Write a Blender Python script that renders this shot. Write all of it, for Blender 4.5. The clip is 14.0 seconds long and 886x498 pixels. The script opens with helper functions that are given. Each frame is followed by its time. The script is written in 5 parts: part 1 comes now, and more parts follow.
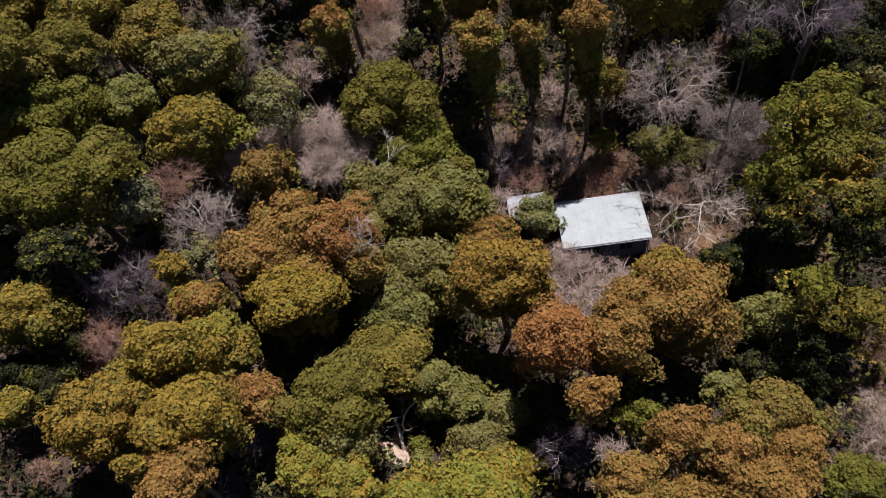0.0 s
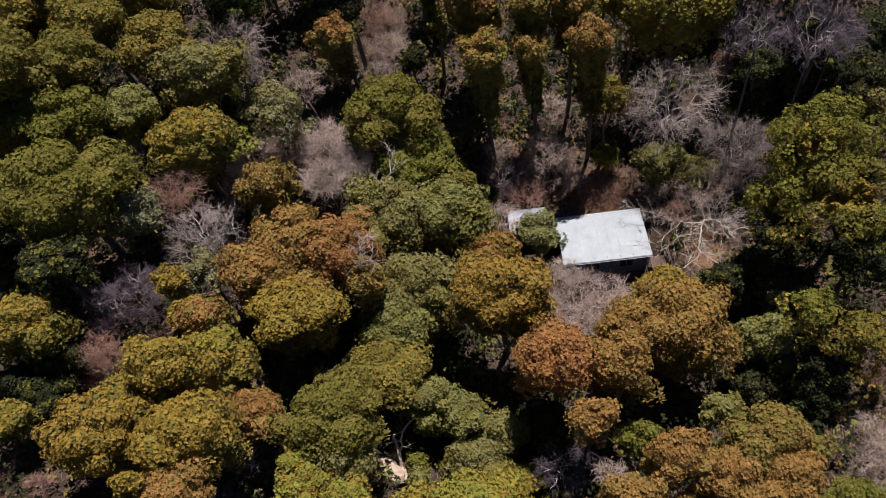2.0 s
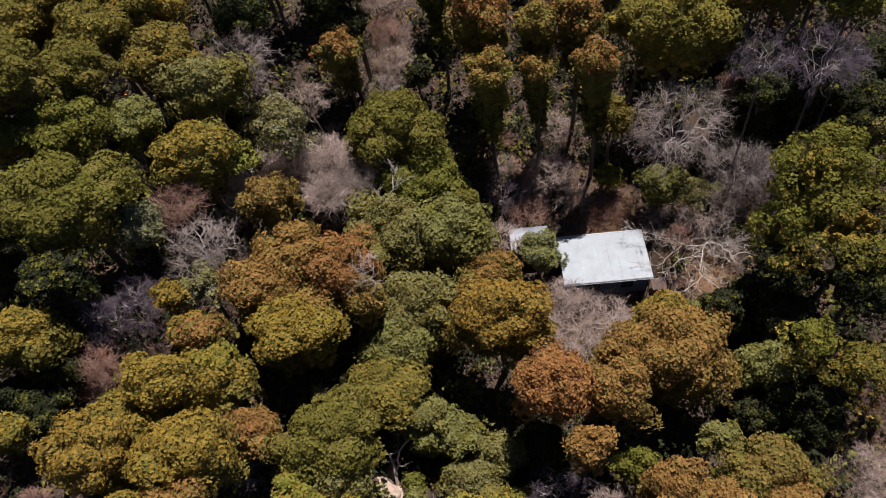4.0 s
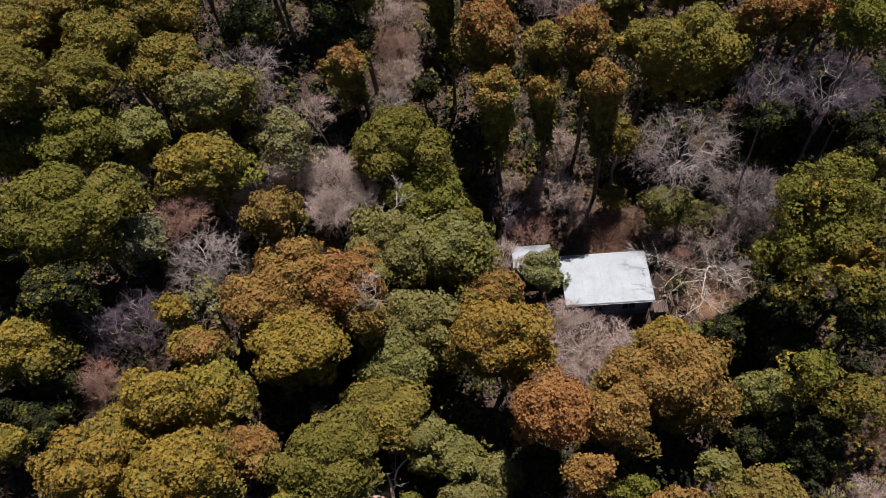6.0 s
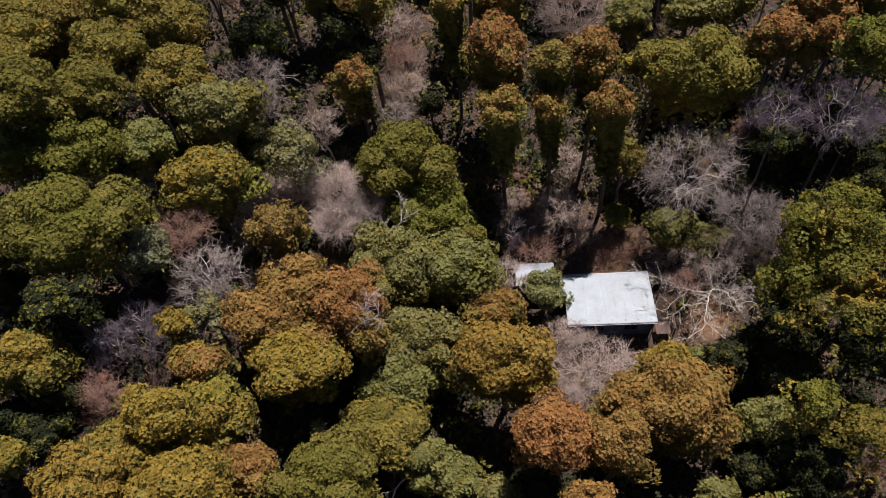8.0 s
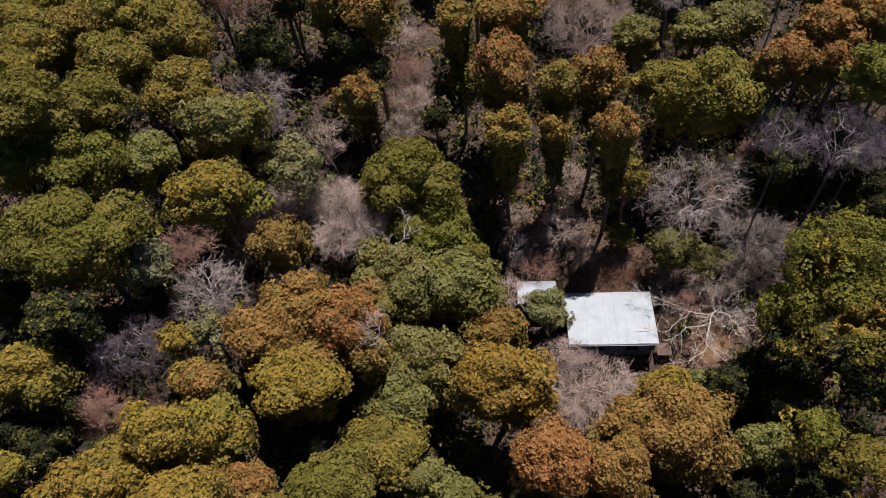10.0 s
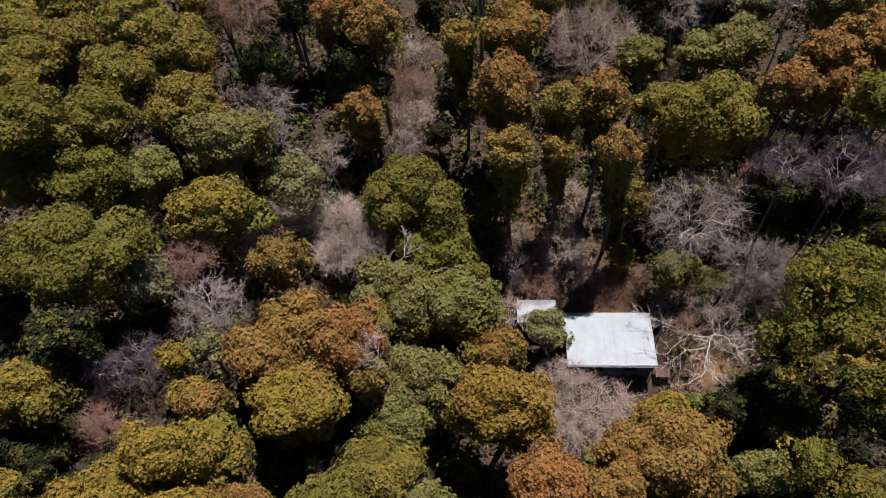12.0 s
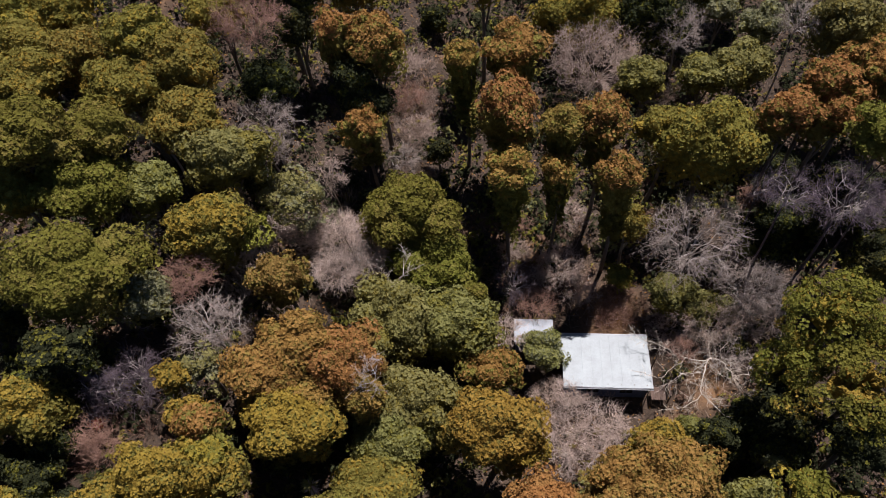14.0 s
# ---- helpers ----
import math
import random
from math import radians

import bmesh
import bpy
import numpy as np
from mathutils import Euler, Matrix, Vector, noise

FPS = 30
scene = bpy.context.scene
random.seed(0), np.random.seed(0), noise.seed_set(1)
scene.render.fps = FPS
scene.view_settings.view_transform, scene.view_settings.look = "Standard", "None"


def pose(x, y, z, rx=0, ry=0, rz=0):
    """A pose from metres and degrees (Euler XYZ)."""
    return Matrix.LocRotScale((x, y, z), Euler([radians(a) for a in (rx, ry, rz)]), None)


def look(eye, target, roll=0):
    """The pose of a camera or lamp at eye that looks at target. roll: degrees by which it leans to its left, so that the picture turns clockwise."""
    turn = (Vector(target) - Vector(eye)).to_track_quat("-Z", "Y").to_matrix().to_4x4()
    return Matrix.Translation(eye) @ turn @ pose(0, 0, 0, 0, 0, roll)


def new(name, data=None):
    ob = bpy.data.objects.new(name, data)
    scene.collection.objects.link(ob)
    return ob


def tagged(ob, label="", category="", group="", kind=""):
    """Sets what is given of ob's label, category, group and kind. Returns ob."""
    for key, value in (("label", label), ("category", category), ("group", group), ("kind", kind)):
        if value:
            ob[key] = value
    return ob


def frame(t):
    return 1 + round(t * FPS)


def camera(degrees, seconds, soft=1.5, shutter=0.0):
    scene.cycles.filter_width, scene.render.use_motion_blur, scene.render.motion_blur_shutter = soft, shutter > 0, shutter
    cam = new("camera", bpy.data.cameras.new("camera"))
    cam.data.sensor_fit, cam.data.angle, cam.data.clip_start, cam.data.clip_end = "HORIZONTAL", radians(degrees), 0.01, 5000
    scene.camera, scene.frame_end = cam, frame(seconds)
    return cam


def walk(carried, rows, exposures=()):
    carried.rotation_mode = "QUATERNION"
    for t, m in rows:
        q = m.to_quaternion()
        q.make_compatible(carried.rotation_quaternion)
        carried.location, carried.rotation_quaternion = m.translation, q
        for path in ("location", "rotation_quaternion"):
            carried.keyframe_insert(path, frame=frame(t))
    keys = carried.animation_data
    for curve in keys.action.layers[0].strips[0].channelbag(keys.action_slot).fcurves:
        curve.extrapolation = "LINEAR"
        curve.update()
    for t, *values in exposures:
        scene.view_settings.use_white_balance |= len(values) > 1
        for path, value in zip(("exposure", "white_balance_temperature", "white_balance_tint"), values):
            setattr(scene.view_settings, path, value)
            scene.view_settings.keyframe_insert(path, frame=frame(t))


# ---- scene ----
cam = camera(63.0, 14.0, 0.62)
PATH = [
    (0, (-4.239, -30.250, 53.553), (-6.082, -19.670, 36.681), -15.92),
    (0.5, (-4.351, -30.077, 53.642), (-6.152, -19.480, 36.777), -15.57),
    (1, (-4.414, -29.860, 53.763), (-6.184, -19.252, 36.901), -15.24),
    (1.5, (-4.441, -29.609, 53.907), (-6.191, -18.995, 37.047), -14.90),
    (2, (-4.446, -29.333, 54.069), (-6.182, -18.717, 37.208), -14.57),
    (2.5, (-4.437, -29.039, 54.241), (-6.166, -18.423, 37.380), -14.24),
    (3, (-4.423, -28.734, 54.420), (-6.148, -18.120, 37.558), -13.90),
    (5.5, (-4.411, -27.179, 55.316), (-6.158, -16.577, 38.448), -12.23),
    (6, (-4.430, -26.877, 55.485), (-6.184, -16.275, 38.617), -11.91),
    (6.5, (-4.454, -26.578, 55.650), (-6.217, -15.977, 38.782), -11.60),
    (7, (-4.482, -26.282, 55.811), (-6.253, -15.681, 38.945), -11.30),
    (7.5, (-4.510, -25.989, 55.970), (-6.290, -15.386, 39.105), -11.01),
    (8, (-4.538, -25.696, 56.128), (-6.327, -15.092, 39.265), -10.74),
    (10.5, (-4.593, -24.179, 56.973), (-6.424, -13.577, 40.114), -9.56),
    (11, (-4.584, -23.853, 57.167), (-6.420, -13.256, 40.305), -9.34),
    (11.5, (-4.573, -23.517, 57.373), (-6.412, -12.926, 40.507), -9.12),
    (12, (-4.563, -23.169, 57.594), (-6.400, -12.589, 40.721), -8.87),
    (12.5, (-4.561, -22.810, 57.830), (-6.392, -12.244, 40.948), -8.60),
    (13, (-4.576, -22.440, 58.084), (-6.392, -11.893, 41.189), -8.29),
    (13.5, (-4.617, -22.062, 58.354), (-6.410, -11.536, 41.443), -7.92),
    (14, (-4.697, -21.676, 58.643), (-6.456, -11.178, 41.711), -7.47),
]
walk(cam, [(t, look(eye, target, roll)) for t, eye, target, roll in PATH], [(0, 0.52, 6050, 23), (14, 0.52, 6050, 23)])

# ---- world, sun, exposure ----
SUN_UP, SUN_TURN = 65.0, 24.0  # degrees above the horizon; degrees from +y towards +x
world = bpy.data.worlds.new("sky")
scene.world = world
world.use_nodes = True
wn = world.node_tree.nodes
sky = wn.new("ShaderNodeTexSky")
sky.sky_type = "NISHITA"
sky.sun_disc = False
sky.altitude, sky.air_density, sky.dust_density = 2200.0, 0.6, 0.3
sky.sun_elevation, sky.sun_rotation = radians(SUN_UP), radians(SUN_TURN)
wn["Background"].inputs["Strength"].default_value = 0.05
world.node_tree.links.new(sky.outputs["Color"], wn["Background"].inputs["Color"])
sun_data = bpy.data.lights.new("sun", "SUN")
sun_data.energy, sun_data.angle, sun_data.color = 5.0, radians(0.5), (1.0, 0.95, 0.87)
sun = new("sun", sun_data)
towards = Vector((math.sin(radians(SUN_TURN)) * math.cos(radians(SUN_UP)),
                  math.cos(radians(SUN_TURN)) * math.cos(radians(SUN_UP)), math.sin(radians(SUN_UP))))
sun.matrix_world = look(towards * 120, (0, 0, 0))


# ---- materials ----
def nodes_of(name):
    m = bpy.data.materials.new(name)
    m.use_nodes = True
    t = m.node_tree
    return m, t, t.nodes["Principled BSDF"], t.nodes["Material Output"]


def ramp(t, factor, stops):
    r = t.nodes.new("ShaderNodeValToRGB")
    while len(r.color_ramp.elements) < len(stops):
        r.color_ramp.elements.new(0.5)
    for e, (at, c) in zip(r.color_ramp.elements, stops):
        e.position, e.color = at, (*c, 1)
    t.links.new(factor, r.inputs["Fac"])
    return r.outputs["Color"]


def noise_of(t, scale, detail=4.0, coords="Object", rough=0.6):
    c = t.nodes.new("ShaderNodeTexCoord")
    n = t.nodes.new("ShaderNodeTexNoise")
    n.inputs["Scale"].default_value, n.inputs["Detail"].default_value = scale, detail
    n.inputs["Roughness"].default_value = rough
    t.links.new(c.outputs[coords], n.inputs["Vector"])
    return n.outputs["Fac"]


def mixed(t, a, b, factor, mode="MIX"):
    x = t.nodes.new("ShaderNodeMix")
    x.data_type, x.blend_type = "RGBA", mode
    for sock, value in ((x.inputs[0], factor), (x.inputs[6], a), (x.inputs[7], b)):
        if hasattr(value, "is_output"):
            t.links.new(value, sock)
        else:
            sock.default_value = value if isinstance(value, (int, float)) else (*value, 1)
    return x.outputs[2]


def leaf_material(name, dark, mid, light, glow=0.24, rough=0.8):
    """Leaves: each leaf takes its own tone, and whole tufts drift in tone over the crown."""
    m, t, p, out = nodes_of(name)
    g = t.nodes.new("ShaderNodeNewGeometry")
    own = ramp(t, g.outputs["Random Per Island"], [(0.0, dark), (0.5, mid), (1.0, light)])
    broad = ramp(t, noise_of(t, 1.7, 4.0), [(0.3, dark), (0.5, mid), (0.72, light)])
    col = mixed(t, own, broad, 0.68)
    info = t.nodes.new("ShaderNodeObjectInfo")
    hue = t.nodes.new("ShaderNodeHueSaturation")
    span = t.nodes.new("ShaderNodeMapRange")
    span.inputs["To Min"].default_value, span.inputs["To Max"].default_value = 0.485, 0.515
    t.links.new(info.outputs["Random"], span.inputs["Value"])
    t.links.new(span.outputs["Result"], hue.inputs["Hue"])
    t.links.new(col, hue.inputs["Color"])
    t.links.new(hue.outputs["Color"], p.inputs["Base Color"])
    p.inputs["Roughness"].default_value = rough
    p.inputs["Specular IOR Level"].default_value = 0.06
    tr = t.nodes.new("ShaderNodeBsdfTranslucent")
    t.links.new(hue.outputs["Color"], tr.inputs["Color"])
    mx = t.nodes.new("ShaderNodeMixShader")
    mx.inputs[0].default_value = glow
    t.links.new(p.outputs[0], mx.inputs[1])
    t.links.new(tr.outputs[0], mx.inputs[2])
    t.links.new(mx.outputs[0], out.inputs["Surface"])
    return m


def bark_material(name, dark, light, scale=6.0, rough=0.85):
    m, t, p, out = nodes_of(name)
    fine = ramp(t, noise_of(t, scale, 5.0), [(0.3, dark), (0.7, light)])
    info = t.nodes.new("ShaderNodeNewGeometry")
    own = ramp(t, info.outputs["Random Per Island"], [(0.0, dark), (1.0, light)])
    t.links.new(mixed(t, fine, own, 0.5), p.inputs["Base Color"])
    p.inputs["Roughness"].default_value = rough
    b = t.nodes.new("ShaderNodeBump")
    b.inputs["Strength"].default_value, b.inputs["Distance"].default_value = 0.5, 0.02
    t.links.new(noise_of(t, scale * 4, 4.0), b.inputs["Height"])
    t.links.new(b.outputs["Normal"], p.inputs["Normal"])
    return m


LEAF = {
    "rust": leaf_material("leaf_rust", (0.168, 0.0829, 0.0246), (0.306, 0.159, 0.0439), (0.419, 0.236, 0.0745)),
    "orange": leaf_material("leaf_orange", (0.15, 0.0818, 0.0232), (0.281, 0.156, 0.0428), (0.391, 0.232, 0.0718)),
    "yellow": leaf_material("leaf_yellow", (0.161, 0.11, 0.0174), (0.273, 0.194, 0.0296), (0.362, 0.267, 0.0524)),
    "olive": leaf_material("leaf_olive", (0.0874, 0.0762, 0.0156), (0.175, 0.152, 0.0306), (0.25, 0.225, 0.0552)),
    "green": leaf_material("leaf_green", (0.0728, 0.0694, 0.011), (0.14, 0.135, 0.0214), (0.204, 0.201, 0.0396)),
    "lime": leaf_material("leaf_lime", (0.118, 0.116, 0.0175), (0.212, 0.212, 0.0322), (0.305, 0.31, 0.064)),
    "grey": leaf_material("leaf_grey_green", (0.108, 0.103, 0.0298), (0.189, 0.18, 0.0566), (0.27, 0.259, 0.0966)),
    "silver": leaf_material("leaf_silver", (0.105, 0.108, 0.05), (0.19, 0.194, 0.10), (0.30, 0.30, 0.17)),
    "red": leaf_material("leaf_red", (0.10, 0.022, 0.016), (0.20, 0.045, 0.03), (0.30, 0.08, 0.05)),
    "tan": leaf_material("leaf_tan", (0.11, 0.0739, 0.019), (0.214, 0.15, 0.0367), (0.294, 0.216, 0.0589)),
    # near-black leaves: the shade between crowns is put into the leaf colour
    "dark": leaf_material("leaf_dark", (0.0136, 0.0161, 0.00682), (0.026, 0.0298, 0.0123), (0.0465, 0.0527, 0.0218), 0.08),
    "dry": leaf_material("leaf_dry", (0.063, 0.0408, 0.0231), (0.119, 0.0782, 0.0476), (0.189, 0.136, 0.0884), 0.1),
}
HEART = {}
for _key, _m in list(LEAF.items()):
    # the inner mass of leaves: the same leaves, closely packed, in cells the size of a leaf
    m = _m.copy()
    m.name = _m.name + "_packed"
    t = m.node_tree
    cells = t.nodes.new("ShaderNodeTexVoronoi")
    cells.inputs["Scale"].default_value = 7.0
    t.links.new(t.nodes.new("ShaderNodeTexCoord").outputs["Object"], cells.inputs["Vector"])
    relief = t.nodes.new("ShaderNodeBump")
    relief.inputs["Strength"].default_value, relief.inputs["Distance"].default_value = 1.0, 0.16
    relief.invert = True
    t.links.new(cells.outputs["Distance"], relief.inputs["Height"])
    t.links.new(relief.outputs["Normal"], t.nodes["Principled BSDF"].inputs["Normal"])
    for n in t.nodes:
        if n.type == "VALTORGB" and n.inputs["Fac"].links[0].from_node.type == "NEW_GEOMETRY":
            t.links.new(cells.outputs["Color"], n.inputs["Fac"])
    HEART[_key] = m
BARK = bark_material("bark_brown", (0.06, 0.045, 0.032), (0.17, 0.135, 0.10))
TWIG = {
    "grey": bark_material("twig_grey", (0.165, 0.132, 0.106), (0.43, 0.355, 0.295), 1.5),
    "pale": bark_material("twig_pale", (0.239, 0.175, 0.133), (0.553, 0.429, 0.338), 1.5),
    "pink": bark_material("twig_pink", (0.27, 0.207, 0.165), (0.63, 0.50, 0.41), 1.5),
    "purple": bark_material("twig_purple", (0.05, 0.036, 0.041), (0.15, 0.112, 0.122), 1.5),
    "rust": bark_material("twig_rust", (0.17, 0.09, 0.062), (0.38, 0.225, 0.155), 1.5),
    "limb": bark_material("limb_pale", (0.25, 0.21, 0.18), (0.50, 0.44, 0.385), 2.0),
    "white": bark_material("bark_white", (0.34, 0.29, 0.22), (0.62, 0.55, 0.45), 2.0),
}


def ground_material():
    m, t, p, out = nodes_of("forest_floor")
    litter = ramp(t, noise_of(t, 2.2, 8.0, rough=0.75), [(0.25, (0.016, 0.010, 0.006)), (0.5, (0.042, 0.027, 0.015)), (0.75, (0.10, 0.064, 0.036))])
    soil = ramp(t, noise_of(t, 1.1, 8.0, rough=0.7), [(0.3, (0.15, 0.078, 0.034)), (0.7, (0.36, 0.205, 0.095))])
    patch = ramp(t, noise_of(t, 0.16, 3.0), [(0.60, (0, 0, 0)), (0.78, (0.5, 0.5, 0.5))])
    bare = t.nodes.new("ShaderNodeAttribute")
    bare.attribute_name = "bare_soil"
    base = mixed(t, litter, soil, mixed(t, patch, (1.0, 1.0, 1.0), bare.outputs["Fac"]))
    t.links.new(base, p.inputs["Base Color"])
    p.inputs["Roughness"].default_value = 0.95
    b = t.nodes.new("ShaderNodeBump")
    b.inputs["Strength"].default_value, b.inputs["Distance"].default_value = 0.8, 0.08
    t.links.new(noise_of(t, 9.0, 6.0), b.inputs["Height"])
    t.links.new(b.outputs["Normal"], p.inputs["Normal"])
    return m


def metal_roof_material(name, clean, worn, rough, metal=0.0):
    m, t, p, out = nodes_of(name)
    stain = ramp(t, noise_of(t, 0.9, 6.0, rough=0.7), [(0.35, clean), (0.75, worn)])
    speck = ramp(t, noise_of(t, 14.0, 4.0), [(0.35, (0.82, 0.82, 0.8)), (0.6, (1, 1, 1))])
    info = t.nodes.new("ShaderNodeObjectInfo")
    tone = ramp(t, info.outputs["Random"], [(0.0, (0.95, 0.955, 0.96)), (1.0, (1, 1, 1))])
    col = mixed(t, mixed(t, stain, speck, 1.0, "MULTIPLY"), tone, 1.0, "MULTIPLY")
    t.links.new(col, p.inputs["Base Color"])
    p.inputs["Roughness"].default_value, p.inputs["Metallic"].default_value = rough, metal
    return m


def timber_material(name, dark, light, rough=0.8):
    m, t, p, out = nodes_of(name)
    c = t.nodes.new("ShaderNodeTexCoord")
    stretch = t.nodes.new("ShaderNodeMapping")
    stretch.inputs["Scale"].default_value = (9, 9, 1.2)
    n = t.nodes.new("ShaderNodeTexNoise")
    n.inputs["Scale"].default_value, n.inputs["Detail"].default_value = 2.5, 6
    t.links.new(c.outputs["Object"], stretch.inputs["Vector"])
    t.links.new(stretch.outputs["Vector"], n.inputs["Vector"])
    grain = ramp(t, n.outputs["Fac"], [(0.3, dark), (0.7, light)])
    info = t.nodes.new("ShaderNodeObjectInfo")
    tone = ramp(t, info.outputs["Random"], [(0.0, (0.75, 0.75, 0.75)), (1.0, (1, 1, 1))])
    t.links.new(mixed(t, grain, tone, 1.0, "MULTIPLY"), p.inputs["Base Color"])
    p.inputs["Roughness"].default_value = rough
    return m


GROUND = ground_material()
ROOF = metal_roof_material("painted_roof_sheet", (0.325, 0.367, 0.36), (0.247, 0.275, 0.27), 0.55)
OLD_ROOF = metal_roof_material("weathered_roof_sheet", (0.33, 0.36, 0.378), (0.205, 0.217, 0.222), 0.6)
WALL = timber_material("dark_blue_boards", (0.05, 0.08, 0.16), (0.085, 0.125, 0.23))
TIMBER = timber_material("weathered_timber", (0.07, 0.042, 0.028), (0.15, 0.095, 0.065))
TRIM = timber_material("grey_trim", (0.30, 0.31, 0.31), (0.45, 0.46, 0.46), 0.6)
GLASS_DARK, _t, _p, _o = nodes_of("window_glass")
_p.inputs["Base Color"].default_value = (0.02, 0.025, 0.03, 1)
_p.inputs["Roughness"].default_value = 0.08
ROCK = bark_material("sandstone", (0.30, 0.22, 0.15), (0.58, 0.46, 0.34), 1.6)


# ---- the lie of the land ----
def bump_at(x, y, cx, cy, s, high):
    return high * np.exp(-((x - cx) ** 2 + (y - cy) ** 2) / (2 * s * s))


def land(x, y):
    """Height of the ground: a hillside that climbs to the back and to one side, with a levelled pad for the hut."""
    x, y = np.asarray(x, float), np.asarray(y, float)
    fx, fy = 70 * np.tanh(x / 70), 70 * np.tanh(y / 70)
    z = 0.3 + 0.33 * np.logaddexp(0, -(fx + 5) / 3.0) * 3.0
    z = z + 0.12 * np.logaddexp(0, -(fy + 5) / 2.0) * 2.0 + 0.15 * np.logaddexp(0, (fy - 8) / 2.0) * 2.0
    z = z + 0.10 * np.logaddexp(0, (fx - 10) / 2.0) * 2.0
    z = z + bump_at(x, y, -31, -5, 9, 2.5) + bump_at(x, y, 5, 8.6, 1.8, 1.1) + bump_at(x, y, -14, -14, 4.0, -1.0)
    z = z + 0.3 * np.sin(x * 0.55 + 1.3 * np.sin(y * 0.21)) * np.sin(y * 0.47 + 0.8)
    dx, dy = np.maximum(np.abs(x - 2.5) - 5.6, 0), np.maximum(np.abs(y - 2.0) - 3.2, 0)
    pad = np.exp(-(dx * dx + dy * dy) / 2.2)
    return z * (1 - pad) + 0.3 * pad


def land_at(x, y):
    return float(land(x, y))


# ---- mesh helpers ----
def mesh_of(name, verts, faces, materials, slots=None, smooth=False):
    """One mesh from arrays of corners and of triangles or quads."""
    verts, faces = np.asarray(verts, np.float32), np.asarray(faces, np.int32)
    me = bpy.data.meshes.new(name)
    k = faces.shape[1]
    me.vertices.add(len(verts))
    me.vertices.foreach_set("co", verts.ravel())
    me.loops.add(faces.size)
    me.loops.foreach_set("vertex_index", faces.ravel())
    me.polygons.add(len(faces))
    me.polygons.foreach_set("loop_start", np.arange(0, faces.size, k, dtype=np.int32))
    if slots is not None:
        me.polygons.foreach_set("material_index", np.asarray(slots, np.int32))
    me.polygons.foreach_set("use_smooth", np.full(len(faces), smooth))
    for m in materials:
        me.materials.append(m)
    me.update(calc_edges=True)
    return me


def child(name, data, parent, label=""):
    ob = new(name, data)
    ob.parent = parent
    if label:
        ob["label"] = label
    return ob


def part(name, bm, material, parent, label=""):
    me = bpy.data.meshes.new(name)
    bm.to_mesh(me)
    bm.free()
    me.materials.append(material)
    return child(name, me, parent, label)


def box(lo, hi, bevel=0.012, turn=None):
    """A bevelled block between two corners."""
    bm = bmesh.new()
    size = [b - a for a, b in zip(lo, hi)]
    mid = [(a + b) / 2 for a, b in zip(lo, hi)]
    bmesh.ops.create_cube(bm, size=1, matrix=Matrix.Translation(mid) @ (turn or Matrix()) @ Matrix.Diagonal((*size, 1)))
    if bevel:
        bmesh.ops.bevel(bm, geom=bm.edges[:], offset=min(bevel, min(size) * 0.3), segments=1, affect="EDGES")
    return bm


def thing(name, x, y, z, label, category, group="", kind=""):
    ob = new(name)
    ob.location = (x, y, z)
    return tagged(ob, label, category, group, kind)


def tubes(a, b, ra, rb, sides):
    """Tapered sticks from points a to points b; corners and quads."""
    a, b, ra, rb = (np.asarray(v, float) for v in (a, b, ra, rb))
    d = b - a
    d = d / np.maximum(np.linalg.norm(d, axis=1, keepdims=True), 1e-6)
    ref = np.where(np.abs(d[:, 2:3]) > 0.9, [[1.0, 0, 0]], [[0, 0, 1.0]])
    u = np.cross(d, ref)
    u /= np.linalg.norm(u, axis=1, keepdims=True)
    v = np.cross(d, u)
    ang = np.arange(sides) * 2 * np.pi / sides
    ring = u[:, None] * np.cos(ang)[None, :, None] + v[:, None] * np.sin(ang)[None, :, None]
    lo = a[:, None] + ring * ra[:, None, None]
    hi = b[:, None] + ring * rb[:, None, None]
    verts = np.concatenate([lo, hi], 1).reshape(-1, 3)
    base = np.arange(len(a))[:, None, None] * 2 * sides
    i = np.arange(sides)
    q = np.stack([i, (i + 1) % sides, (i + 1) % sides + sides, i + sides], 1)
    return verts, (base + q[None]).reshape(-1, 4)


def unit(v):
    return v / np.maximum(np.linalg.norm(v, axis=-1, keepdims=True), 1e-9)


def tuft_leaves(rng, centre, out, size, count, spread=0.9):
    """Leaves round each tuft: pointed, slightly drooping blades that open from its rounded heart."""
    n = len(centre)
    o = out[:, None]
    d = unit(rng.normal(size=(n, count, 3)) * spread + o)
    length = size[:, None] * rng.uniform(0.7, 1.3, (n, count))
    start = centre[:, None] + d * size[:, None, None] * rng.uniform(0.15, 0.9, (n, count, 1))
    face = unit(o + d * 0.45 + rng.normal(size=(n, count, 3)) * 0.28)
    d = unit(d * 0.6 + rng.normal(size=(n, count, 3)) * 0.7)
    d = unit(d - face * (d * face).sum(-1, keepdims=True) * 0.8)
    side = unit(np.cross(d, face))
    width = (length * rng.uniform(0.42, 0.6, (n, count)))[..., None]
    tip = start + d * length[..., None]
    tip[..., 2] -= length * 0.15
    verts = np.stack([start - side * width, start + side * width, tip], 2)
    return verts.reshape(-1, 3), np.arange(n * count * 3).reshape(-1, 3)


